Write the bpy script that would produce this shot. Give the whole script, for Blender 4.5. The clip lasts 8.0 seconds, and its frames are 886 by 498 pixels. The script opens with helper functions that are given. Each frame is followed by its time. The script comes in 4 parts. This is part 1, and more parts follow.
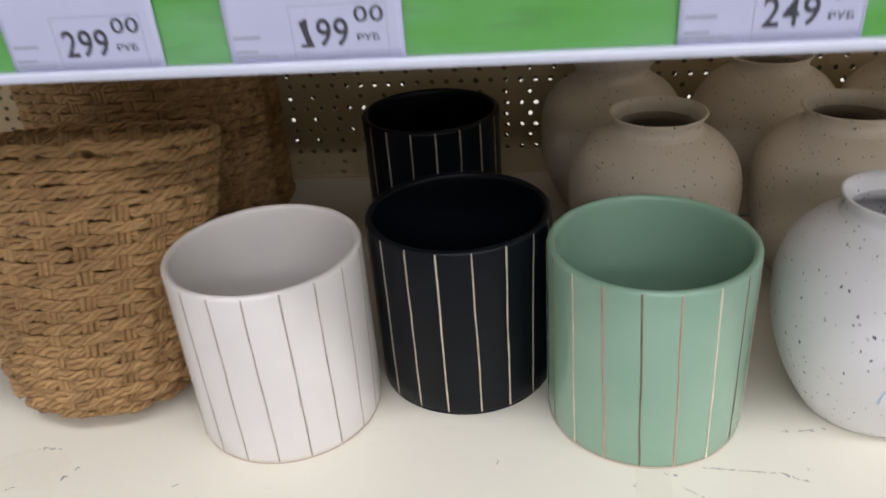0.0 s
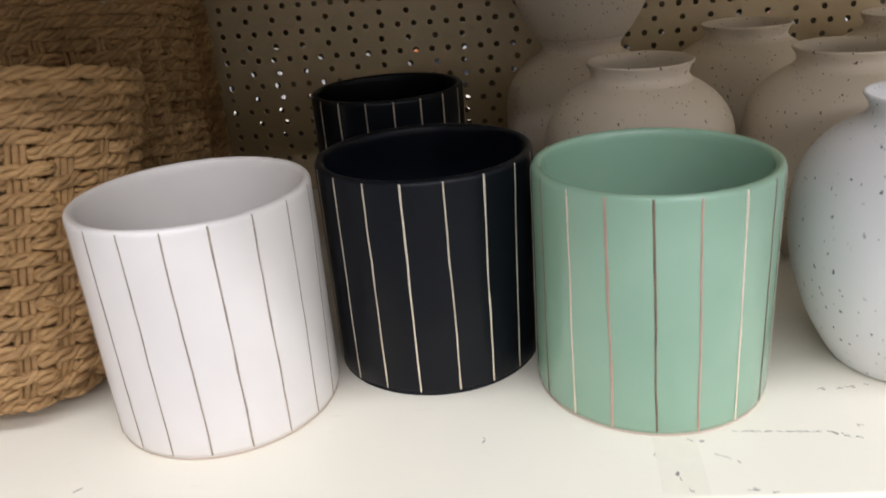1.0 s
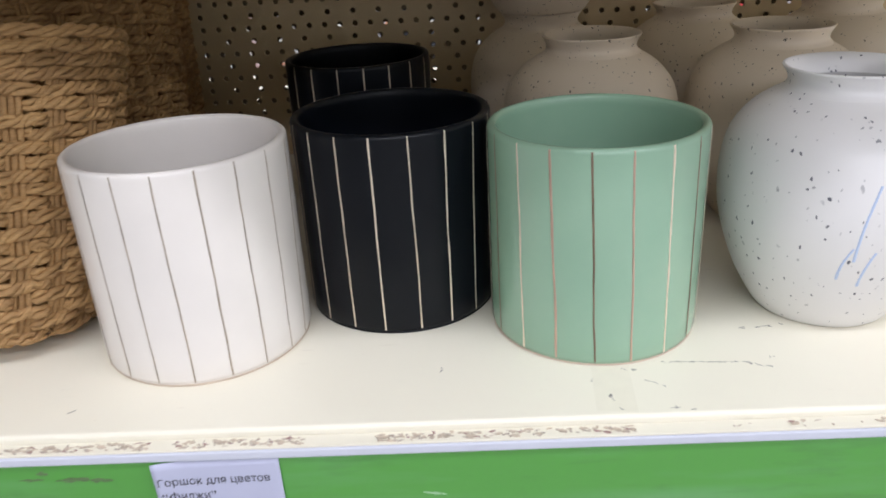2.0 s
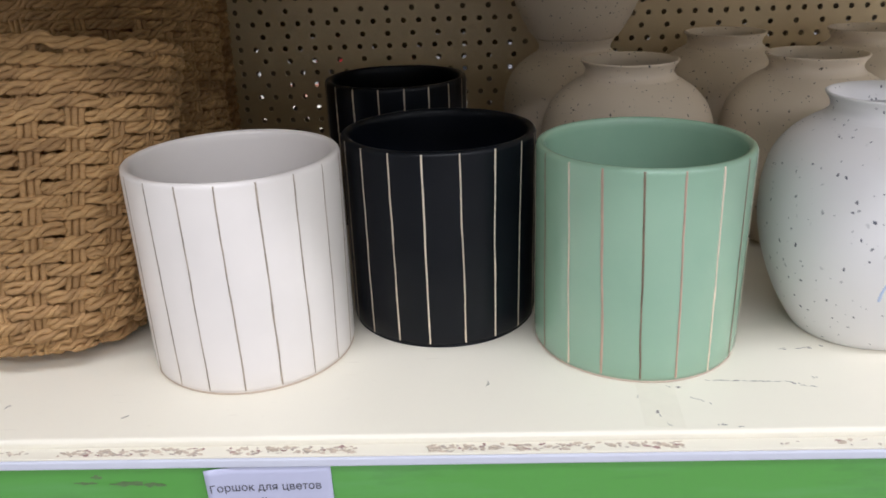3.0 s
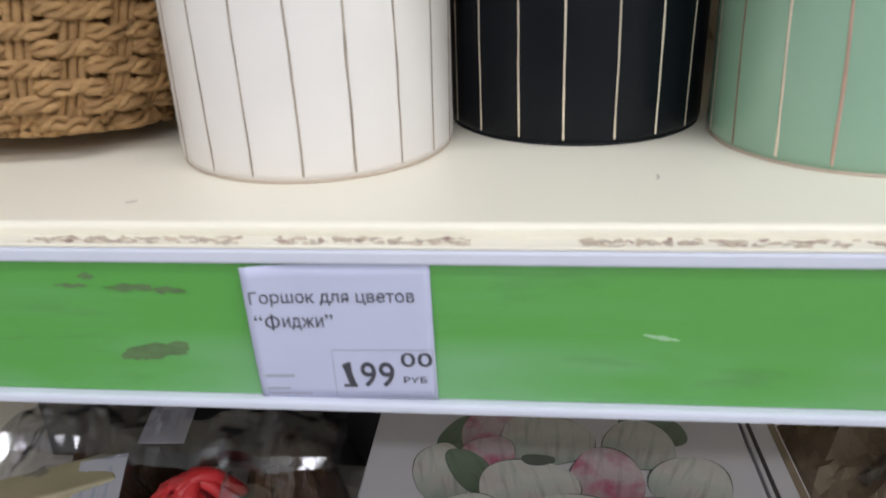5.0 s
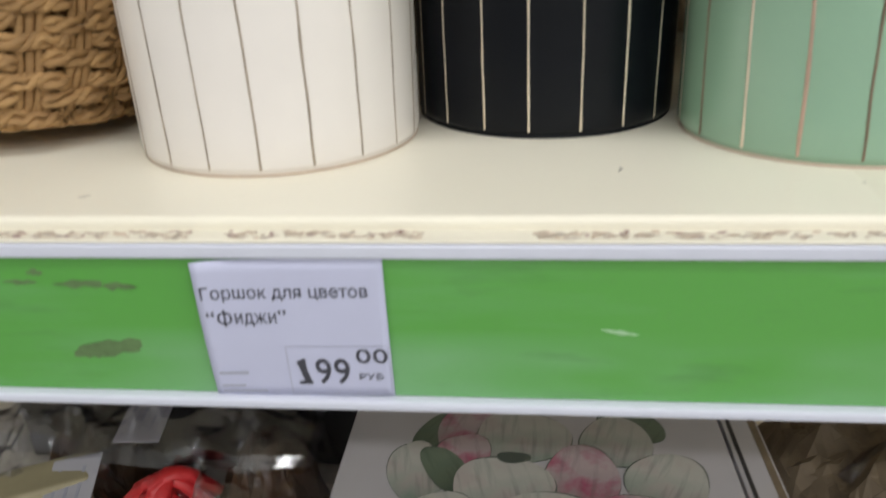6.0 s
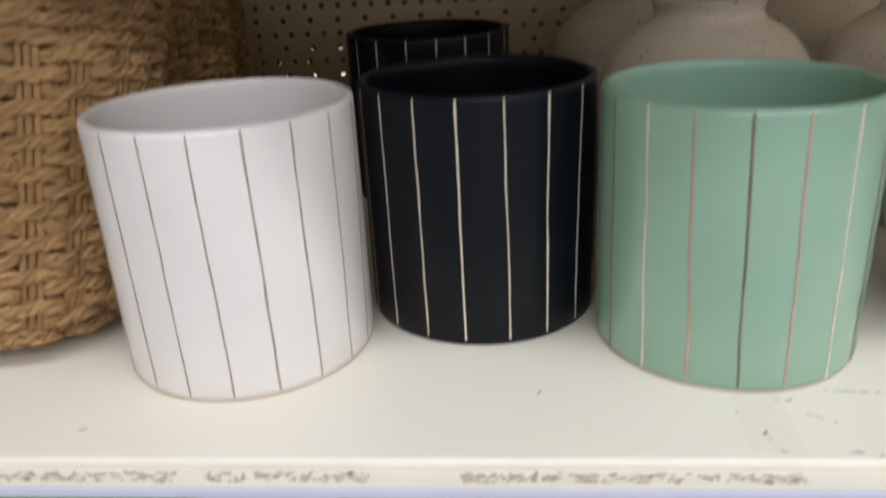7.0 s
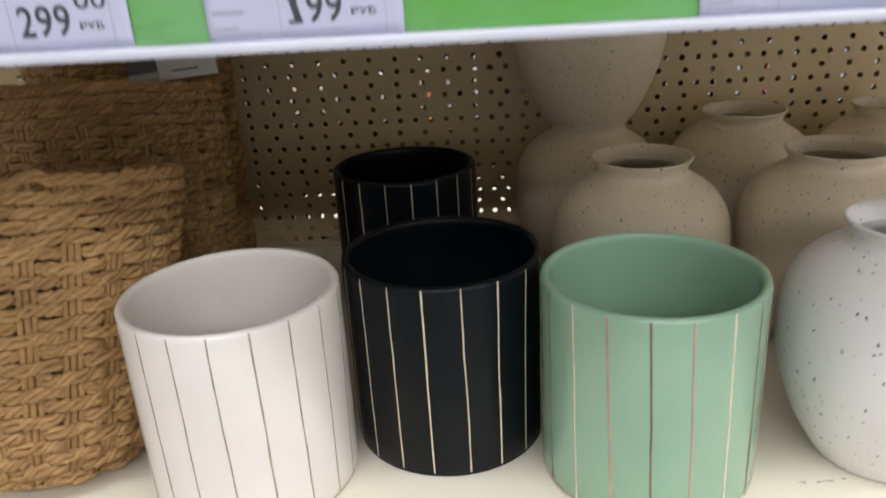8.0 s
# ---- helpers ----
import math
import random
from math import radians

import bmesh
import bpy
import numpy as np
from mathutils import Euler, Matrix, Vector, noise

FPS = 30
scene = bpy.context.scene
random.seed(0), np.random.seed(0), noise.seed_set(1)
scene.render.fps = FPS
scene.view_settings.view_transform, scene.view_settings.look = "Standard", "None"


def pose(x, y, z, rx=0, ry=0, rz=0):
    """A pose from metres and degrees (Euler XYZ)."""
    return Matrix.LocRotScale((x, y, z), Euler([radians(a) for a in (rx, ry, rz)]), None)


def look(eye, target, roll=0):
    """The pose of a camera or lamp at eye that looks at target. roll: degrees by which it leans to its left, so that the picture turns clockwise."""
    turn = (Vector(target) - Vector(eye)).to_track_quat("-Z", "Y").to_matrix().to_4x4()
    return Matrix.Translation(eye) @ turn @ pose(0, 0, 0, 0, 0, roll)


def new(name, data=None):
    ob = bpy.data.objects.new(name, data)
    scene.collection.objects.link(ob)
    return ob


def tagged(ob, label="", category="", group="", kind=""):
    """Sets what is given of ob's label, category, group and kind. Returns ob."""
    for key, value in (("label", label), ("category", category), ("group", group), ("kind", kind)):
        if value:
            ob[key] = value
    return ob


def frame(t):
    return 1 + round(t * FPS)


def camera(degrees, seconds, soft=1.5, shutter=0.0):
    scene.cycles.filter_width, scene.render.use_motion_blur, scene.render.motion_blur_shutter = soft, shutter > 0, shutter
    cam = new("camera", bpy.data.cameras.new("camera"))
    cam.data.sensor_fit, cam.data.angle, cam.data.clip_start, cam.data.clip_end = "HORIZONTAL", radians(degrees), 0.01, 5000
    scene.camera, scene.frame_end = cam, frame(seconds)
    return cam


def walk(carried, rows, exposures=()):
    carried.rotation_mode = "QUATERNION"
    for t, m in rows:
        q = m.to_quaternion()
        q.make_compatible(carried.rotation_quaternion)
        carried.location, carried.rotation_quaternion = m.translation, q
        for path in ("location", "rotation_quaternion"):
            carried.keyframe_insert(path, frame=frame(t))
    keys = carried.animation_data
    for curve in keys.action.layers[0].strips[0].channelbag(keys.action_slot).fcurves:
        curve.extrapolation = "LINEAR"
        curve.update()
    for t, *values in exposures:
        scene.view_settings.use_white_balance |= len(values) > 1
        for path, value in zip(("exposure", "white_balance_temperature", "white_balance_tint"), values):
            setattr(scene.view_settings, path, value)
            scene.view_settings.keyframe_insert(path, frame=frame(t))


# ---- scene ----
cam = camera(59.7, 8.0, soft=1.6, shutter=0.6)
cam.data.dof.use_dof, cam.data.dof.focus_distance, cam.data.dof.aperture_fstop = True, 0.46, 18.0
PATH = [
    (0, (0.04, -0.294, 0.335), (-0.217, 1.44, -0.629), -4.6),
    (0.5, (0.04, -0.278, 0.285), (-0.159, 1.503, -0.602), -5.1),
    (1, (0.023, -0.264, 0.23), (-0.114, 1.58, -0.532), -4.8),
    (1.5, (0.027, -0.271, 0.222), (-0.068, 1.576, -0.539), -4.1),
    (1.7, (0.031, -0.289, 0.229), (-0.029, 1.537, -0.585), -3.4),
    (2.8, (0.007, -0.321, 0.23), (-0.066, 1.524, -0.538), -2.5),
    (3, (0.003, -0.319, 0.229), (-0.063, 1.533, -0.523), -2.1),
    (3.5, (-0.003, -0.307, 0.224), (-0.093, 1.545, -0.527), -2.1),
    (4, (-0.015, -0.295, 0.208), (-0.152, 1.552, -0.548), -2.4),
    (4.5, (-0.033, -0.263, 0.141), (-0.213, 1.574, -0.628), -2.2),
    (4.7, (-0.04, -0.245, 0.11), (-0.229, 1.583, -0.677), -2.1),
    (5.8, (-0.025, -0.223, 0.084), (-0.256, 1.586, -0.738), -2.7),
    (6, (-0.023, -0.226, 0.09), (-0.231, 1.591, -0.722), -2.5),
    (6.5, (-0.013, -0.231, 0.132), (-0.2, 1.594, -0.665), -2.8),
    (7, (-0.001, -0.239, 0.186), (-0.164, 1.603, -0.577), -3.1),
    (7.5, (0.011, -0.259, 0.242), (-0.135, 1.594, -0.496), -3.3),
    (8, (0.019, -0.281, 0.288), (-0.119, 1.575, -0.444), -3.5),
]
walk(cam, [(t, look(eye, target, roll)) for t, eye, target, roll in PATH], exposures=[(0.0, -0.28, 6450, 9), (0.6, -0.04, 6450, 10), (1.7, -0.05, 6350, 8), (3.0, -0.12, 6350, 9), (4.5, -0.15, 6200, 8), (5.8, -0.24, 6850, 3), (6.1, -0.2, 6850, 3), (6.6, -0.18, 6500, 5), (7.0, -0.27, 6400, 8), (7.5, -0.16, 6250, 8), (8.0, -0.05, 6800, 6)])

TAU = 2 * math.pi

# ---- light: long lamps under the shop ceiling, over the aisle and over the aisle beyond ----
world = bpy.data.worlds.new("shop_air")
scene.world = world
world.use_nodes = True
world.node_tree.nodes["Background"].inputs[0].default_value = (0.75, 0.85, 1.0, 1)
world.node_tree.nodes["Background"].inputs[1].default_value = 0.02


def area_lamp(name, m, sx, sy, watts, colour):
    data = bpy.data.lights.new(name, "AREA")
    data.shape, data.size, data.size_y, data.energy, data.color = "RECTANGLE", sx, sy, watts, colour
    ob = new(name, data)
    ob.matrix_world = m
    return ob


LAMP_TINT = (0.965, 0.955, 1.045)
for y, watts in ((-0.80, 47), (-2.30, 66), (-3.80, 80)):
    area_lamp("aisle_lamp", pose(0.95, y, 1.98), 4.4, 0.20, watts, LAMP_TINT)
area_lamp("rear_aisle_lamp", pose(0.0, 1.35, 1.98), 4.4, 0.20, 80, LAMP_TINT)

# ---- materials ----


def material(name, colour, rough=0.5, metal=0.0, coat=0.0, spec=0.5):
    m = bpy.data.materials.new(name)
    m.use_nodes = True
    b = m.node_tree.nodes["Principled BSDF"]
    b.inputs["Base Color"].default_value = (*colour, 1)
    b.inputs["Roughness"].default_value = rough
    b.inputs["Metallic"].default_value = metal
    b.inputs["Coat Weight"].default_value = coat
    b.inputs["Coat Roughness"].default_value = 0.12
    b.inputs["Specular IOR Level"].default_value = spec
    return m, m.node_tree, b


def node(tree, kind, **values):
    n = tree.nodes.new(kind)
    for key, value in values.items():
        n.inputs[key.replace("_", " ")].default_value = value
    return n


def coords(tree, scale=(1, 1, 1)):
    c = tree.nodes.new("ShaderNodeTexCoord")
    m = tree.nodes.new("ShaderNodeMapping")
    m.inputs["Scale"].default_value = scale
    tree.links.new(c.outputs["Object"], m.inputs["Vector"])
    return m.outputs["Vector"]


def noise_of(tree, where, scale, detail=4.0, rough=0.55):
    n = node(tree, "ShaderNodeTexNoise", Scale=scale, Detail=detail, Roughness=rough)
    tree.links.new(where, n.inputs["Vector"])
    return n.outputs["Fac"]


def ramp(tree, fac, low, high):
    r = node(tree, "ShaderNodeMapRange", From_Min=low, From_Max=high)
    tree.links.new(fac, r.inputs["Value"])
    return r.outputs["Result"]


def blend(tree, fac, a, b):
    m = tree.nodes.new("ShaderNodeMix")
    m.data_type = "RGBA"
    for socket, value in ((m.inputs[6], a), (m.inputs[7], b)):
        if isinstance(value, tuple):
            socket.default_value = (*value, 1)
        else:
            tree.links.new(value, socket)
    if isinstance(fac, float):
        m.inputs[0].default_value = fac
    else:
        tree.links.new(fac, m.inputs[0])
    return m.outputs[2]


def times(tree, a, b, op="MULTIPLY"):
    m = tree.nodes.new("ShaderNodeMath")
    m.operation = op
    for socket, value in ((m.inputs[0], a), (m.inputs[1], b)):
        if isinstance(value, (int, float)):
            socket.default_value = value
        else:
            tree.links.new(value, socket)
    return m.outputs[0]


def bumped(tree, bsdf, height, strength, distance):
    b = node(tree, "ShaderNodeBump", Strength=strength, Distance=distance)
    tree.links.new(height, b.inputs["Height"])
    tree.links.new(b.outputs["Normal"], bsdf.inputs["Normal"])


def glazed(name, colour, second, rough, coat, lump=0.0006):
    """Fired glaze: a slight cloud of a second colour, uneven gloss and a gentle unevenness."""
    m, t, b = material(name, colour, rough, coat=coat)
    w = coords(t)
    t.links.new(blend(t, ramp(t, noise_of(t, w, 22, 3), 0.35, 0.7), colour, second), b.inputs["Base Color"])
    r = node(t, "ShaderNodeMapRange", To_Min=rough * 0.8, To_Max=rough * 1.3)
    t.links.new(noise_of(t, w, 60, 4), r.inputs["Value"])
    t.links.new(r.outputs["Result"], b.inputs["Roughness"])
    bumped(t, b, noise_of(t, w, 35, 2), 0.35, lump)
    return m


def speckled(name, colour, second, speck, rough, coat, sizes=((120, 0.16, 0.80), (260, 0.17, 0.86))):
    """Stoneware glaze with scattered dark specks of two sizes."""
    m, t, b = material(name, colour, rough, coat=coat)
    w = coords(t, (1, 1, 0.75))
    base = blend(t, ramp(t, noise_of(t, w, 16, 4), 0.3, 0.75), colour, second)
    warp = node(t, "ShaderNodeTexNoise", Scale=210.0, Detail=2.0)
    t.links.new(w, warp.inputs["Vector"])
    add = t.nodes.new("ShaderNodeVectorMath")
    add.operation = "MULTIPLY_ADD"
    add.inputs[1].default_value = (0.004, 0.004, 0.004)
    t.links.new(warp.outputs["Color"], add.inputs[0])
    t.links.new(w, add.inputs[2])
    mask = None
    for scale, size, gate in sizes:
        v = node(t, "ShaderNodeTexVoronoi", Scale=float(scale))
        t.links.new(add.outputs[0], v.inputs["Vector"])
        part_xyz = t.nodes.new("ShaderNodeSeparateColor")
        t.links.new(v.outputs["Color"], part_xyz.inputs[0])
        near = ramp(t, v.outputs["Distance"], size, size * 0.6)
        some = times(t, part_xyz.outputs[0], gate, "GREATER_THAN")
        spot = times(t, near, times(t, some, ramp(t, part_xyz.outputs[1], 0.0, 0.55)))
        mask = spot if mask is None else times(t, mask, spot, "MAXIMUM")
    t.links.new(blend(t, mask, base, speck), b.inputs["Base Color"])
    bumped(t, b, noise_of(t, w, 30, 3), 0.3, 0.0007)
    return m


def enamel(name, colour, dirt, rough=0.35):
    """Painted sheet steel with faint smears and fine scratches."""
    m, t, b = material(name, colour, rough)
    w = coords(t)
    cloud = ramp(t, noise_of(t, w, 9, 5), 0.35, 0.8)
    scratch = node(t, "ShaderNodeTexNoise", Scale=1.0, Detail=2.0)
    t.links.new(coords(t, (35, 420, 60)), scratch.inputs["Vector"])
    line = ramp(t, scratch.outputs["Fac"], 0.70, 0.78)
    fine = ramp(t, noise_of(t, w, 130, 5, 0.7), 0.66, 0.80)
    c1 = blend(t, times(t, cloud, 0.35), colour, tuple(0.90 * c for c in colour))
    c2 = blend(t, times(t, line, 0.16), c1, dirt)
    t.links.new(blend(t, times(t, fine, 0.22), c2, dirt), b.inputs["Base Color"])
    bumped(t, b, noise_of(t, w, 18, 3), 0.25, 0.0008)
    return m


def plain(name, colour, rough=0.5, metal=0.0, coat=0.0, cloud=0.12, scale=40):
    m, t, b = material(name, colour, rough, metal, coat)
    w = coords(t)
    t.links.new(blend(t, ramp(t, noise_of(t, w, scale, 5), 0.3, 0.75), colour, tuple(c * (1 - cloud) for c in colour)), b.inputs["Base Color"])
    bumped(t, b, noise_of(t, w, scale * 4, 3), 0.1, 0.0003)
    return m


def rope(name, colour, second, dark):
    """Dried seagrass: each strand its own tone, streaked along its fibres."""
    m, t, b = material(name, colour, 0.62)
    g = t.nodes.new("ShaderNodeObjectInfo")
    w = coords(t)
    each = times(t, times(t, g.outputs["Random"], 0.65), times(t, ramp(t, noise_of(t, w, 28, 2), 0.35, 0.65), 0.4), "ADD")
    tone = blend(t, each, colour, second)
    streak = ramp(t, noise_of(t, coords(t, (260, 260, 900)), 1.0, 4, 0.7), 0.42, 0.66)
    patch = ramp(t, noise_of(t, w, 45, 3), 0.48, 0.72)
    c1 = blend(t, times(t, streak, 0.35), tone, dark)
    t.links.new(blend(t, times(t, patch, 0.4), c1, dark), b.inputs["Base Color"])
    bumped(t, b, noise_of(t, coords(t, (300, 300, 1100)), 1.0, 4, 0.7), 0.75, 0.0011)
    return m


CREAM = enamel("cream_enamel", (0.825, 0.783, 0.655), (0.30, 0.25, 0.20))
PANEL = enamel("beige_panel_enamel", (0.62, 0.485, 0.29), (0.25, 0.2, 0.15), 0.45)
# rear panel's enamel, with the shade between the two panels put into its colour
GAP_SHADE_PANEL = enamel("gap_shade_panel_enamel", (0.20, 0.155, 0.095), (0.1, 0.08, 0.06), 0.5)
WHITE_GLAZE = glazed("white_glaze", (0.80, 0.757, 0.712), (0.765, 0.725, 0.682), 0.34, 0.15)
BLACK_GLAZE = glazed("black_glaze", (0.0028, 0.0040, 0.0064), (0.0040, 0.0053, 0.0080), 0.31, 0.0, 0.00008)
black_bsdf = BLACK_GLAZE.node_tree.nodes["Principled BSDF"]
black_bsdf.inputs["Specular IOR Level"].default_value = 0.22
BLACK_GLAZE.node_tree.links.remove(black_bsdf.inputs["Normal"].links[0])
GREEN_GLAZE = glazed("sage_green_glaze", (0.262, 0.425, 0.302), (0.285, 0.446, 0.320), 0.22, 0.35)
RAW_CLAY = plain("unglazed_foot", (0.60, 0.49, 0.39), 0.8)
GOLD = plain("gold_lustre", (0.70, 0.59, 0.44), 0.28, metal=0.6, cloud=0.3, scale=160)
gold_tree = GOLD.node_tree
gold_each = gold_tree.nodes.new("ShaderNodeObjectInfo")
gold_tree.links.new(blend(gold_tree, times(gold_tree, gold_each.outputs["Random"], noise_of(gold_tree, coords(gold_tree), 55, 2)), (0.88, 0.79, 0.63), (0.42, 0.33, 0.24)), gold_tree.nodes["Principled BSDF"].inputs["Base Color"])
BRONZE = plain("bronze_lustre", (0.57, 0.48, 0.39), 0.30, metal=0.5, cloud=0.5, scale=70)
UMBER = plain("umber_lustre", (0.27, 0.20, 0.14), 0.30, metal=0.5, cloud=0.4, scale=70)
ROSE = plain("rose_gold_lustre", (0.62, 0.44, 0.34), 0.30, metal=0.5, cloud=0.3, scale=70)
STONE = speckled("speckled_beige_glaze", (0.69, 0.59, 0.465), (0.63, 0.535, 0.415), (0.05, 0.042, 0.035), 0.5, 0.05, ((190, 0.155, 0.42), (330, 0.19, 0.55)))
MILK = speckled("speckled_white_glaze", (0.78, 0.765, 0.76), (0.74, 0.725, 0.71), (0.11, 0.115, 0.14), 0.40, 0.12,
                ((150, 0.165, 0.45), (260, 0.20, 0.50)))
BLUE_SMEAR = plain("blue_glaze_smear", (0.50, 0.60, 0.80), 0.3, coat=0.3)
RAIL_WHITE = plain("white_rail_plastic", (0.61, 0.63, 0.72), 0.28, cloud=0.06)
RAIL_GREEN = plain("green_rail_insert", (0.105, 0.40, 0.075), 0.42, coat=0.6, cloud=0.10, scale=14)
haze_tree = RAIL_GREEN.node_tree
haze_bsdf = haze_tree.nodes["Principled BSDF"]
low_half = haze_tree.nodes.new("ShaderNodeSeparateXYZ")
haze_tree.links.new(coords(haze_tree), low_half.inputs[0])
# scuff haze and blurred reflections of the plastic cover, both painted as paler green
low_haze = times(haze_tree, ramp(haze_tree, low_half.outputs[2], -0.036, -0.047), ramp(haze_tree, noise_of(haze_tree, coords(haze_tree, (6, 1, 22)), 1.0, 3), 0.40, 0.62))
streaked = ramp(haze_tree, noise_of(haze_tree, coords(haze_tree, (9, 1, 60)), 1.0, 4), 0.50, 0.72)
haze = times(haze_tree, times(haze_tree, low_haze, 0.70), times(haze_tree, streaked, 0.22), "MAXIMUM")
grime = times(haze_tree, ramp(haze_tree, noise_of(haze_tree, coords(haze_tree, (14, 1, 70)), 1.3, 5), 0.56, 0.70), 0.35)
clean = blend(haze_tree, haze, (0.084, 0.325, 0.047), (0.18, 0.40, 0.19))
haze_tree.links.new(blend(haze_tree, grime, clean, (0.055, 0.19, 0.04)), haze_bsdf.inputs["Base Color"])
PAPER = plain("label_paper", (0.49, 0.505, 0.655), 0.55, cloud=0.04)
INK = plain("label_ink", (0.05, 0.05, 0.065), 0.6)
PALE_INK = plain("pale_label_ink", (0.36, 0.37, 0.45), 0.6)
SCUFF = plain("grey_scuff", (0.31, 0.285, 0.26), 0.7, cloud=0.4, scale=300)
RUST = plain("brown_scuff", (0.62, 0.53, 0.44), 0.8, cloud=0.5, scale=300)
SEAGRASS = rope("seagrass", (0.57, 0.345, 0.140), (0.33, 0.185, 0.070), (0.13, 0.064, 0.023))
CONCRETE = plain("grey_floor_tile", (0.42, 0.41, 0.39), 0.35, cloud=0.2, scale=8)
WALL_PAINT = plain("shop_wall_paint", (0.66, 0.66, 0.64), 0.7, scale=4)
CEILING_PAINT = plain("shop_ceiling_paint", (0.72, 0.72, 0.72), 0.8, scale=4)

# ---- mesh helpers ----


def mesh_of(name, verts, faces, mat, smooth=True):
    me = bpy.data.meshes.new(name)
    me.from_pydata([tuple(v) for v in verts], [], faces)
    me.materials.append(mat)
    if smooth:
        me.polygons.foreach_set("use_smooth", [True] * len(me.polygons))
    me.update()
    return me


def finish(bm, name, mat, smooth=False):
    bmesh.ops.recalc_face_normals(bm, faces=bm.faces)
    me = bpy.data.meshes.new(name)
    bm.to_mesh(me)
    bm.free()
    me.materials.append(mat)
    if smooth:
        me.polygons.foreach_set("use_smooth", [True] * len(me.polygons))
    return me


def part(name, me, parent, m=None, label=""):
    ob = new(name, me)
    ob.parent = parent
    if m is not None:
        ob.matrix_basis = m
    return tagged(ob, label)


def thing(name, m, label, category, group="", kind=""):
    ob = new(name)
    ob.empty_display_size = 0.05
    ob.matrix_world = m
    return tagged(ob, label, category, group, kind)


def box_mesh(name, lo, hi, mat, bevel=0.0):
    bm = bmesh.new()
    bmesh.ops.create_cube(bm, size=1)
    for v in bm.verts:
        v.co = [(lo[i] + hi[i]) / 2 + v.co[i] * (hi[i] - lo[i]) for i in range(3)]
    if bevel:
        bmesh.ops.bevel(bm, geom=bm.edges[:], offset=bevel, segments=2, profile=0.5, affect="EDGES")
    return finish(bm, name, mat)


def structure(name, lo, hi, mat, bevel=0.0, label="", category=""):
    return tagged(new(name, box_mesh(name, lo, hi, mat, bevel)), label, category, kind="structure")


def smooth_line(points, steps):
    """Catmull-Rom through the points."""
    p = [np.array(q, float) for q in points]
    p = [2 * p[0] - p[1]] + p + [2 * p[-1] - p[-2]]
    out = []
    for a, b, c, d in zip(p, p[1:], p[2:], p[3:]):
        for k in range(steps):
            s = k / steps
            out.append(0.5 * (2 * b + (c - a) * s + (2 * a - 5 * b + 4 * c - d) * s * s + (3 * b - a - 3 * c + d) * s ** 3))
    return out + [p[-2]]


def lathe(name, profile, mat, sides=96, wobble=0.0, seed=0.0, ends=(1, 1)):
    verts, faces = [], []
    rows = len(profile)
    for i, (r, z) in enumerate(profile):
        for k in range(sides):
            a = TAU * k / sides
            w = 1 + wobble * noise.noise((math.cos(a) * 1.3 + seed, math.sin(a) * 1.3, z * 12 + seed))
            verts.append((r * w * math.cos(a), r * w * math.sin(a), z))
    for i in range(rows - 1):
        for k in range(sides):
            n = (k + 1) % sides
            faces.append((i * sides + k, i * sides + n, (i + 1) * sides + n, (i + 1) * sides + k))
    if ends[0]:
        faces.append(tuple(reversed(range(sides))))
    if ends[1]:
        faces.append(tuple(range((rows - 1) * sides, rows * sides)))
    return mesh_of(name, verts, faces, mat)


def ribbon(name, path, width, thick, mat):
    """A raised hand-painted line along points (x, y, z) with outward normals."""
    verts, faces = [], []
    for i, (p, n, side) in enumerate(path):
        p, n, side = Vector(p), Vector(n), Vector(side)
        w = width * (0.85 + 0.3 * noise.noise((i * 0.35, p.x * 50, p.y * 50)))
        verts += [p - side * w / 2, p - side * w * 0.25 + n * thick, p + side * w * 0.25 + n * thick, p + side * w / 2]
    for i in range(len(path) - 1):
        for k in range(3):
            a = i * 4 + k
            faces.append((a, a + 1, a + 5, a + 4))
    return mesh_of(name, verts, faces, mat)


def tube(verts, faces, points, radius, sides=6):
    """Adds a closed-ended tube along points to the lists."""
    start = len(verts)
    n = len(points)
    pts = np.array(points)
    tang = np.gradient(pts, axis=0)
    tang /= np.linalg.norm(tang, axis=1)[:, None] + 1e-12
    up = np.where(np.abs(tang[:, 2:3]) > 0.8, np.array([[1.0, 0, 0]]), np.array([[0, 0, 1.0]]))
    u = np.cross(up, tang)
    u /= np.linalg.norm(u, axis=1)[:, None]
    v = np.cross(tang, u)
    rr = np.broadcast_to(np.asarray(radius, float), (n,))
    ang = np.arange(sides) * TAU / sides
    ringed = pts[:, None, :] + rr[:, None, None] * (np.cos(ang)[None, :, None] * u[:, None, :] + np.sin(ang)[None, :, None] * v[:, None, :])
    verts.extend(map(tuple, ringed.reshape(-1, 3)))
    for i in range(n - 1):
        for k in range(sides):
            a, b = start + i * sides + k, start + i * sides + (k + 1) % sides
            faces.append((a, b, b + sides, a + sides))
    faces.append(tuple(start + k for k in reversed(range(sides))))
    faces.append(tuple(start + (n - 1) * sides + k for k in range(sides)))


FONT_GRAPH = bpy.context.evaluated_depsgraph_get


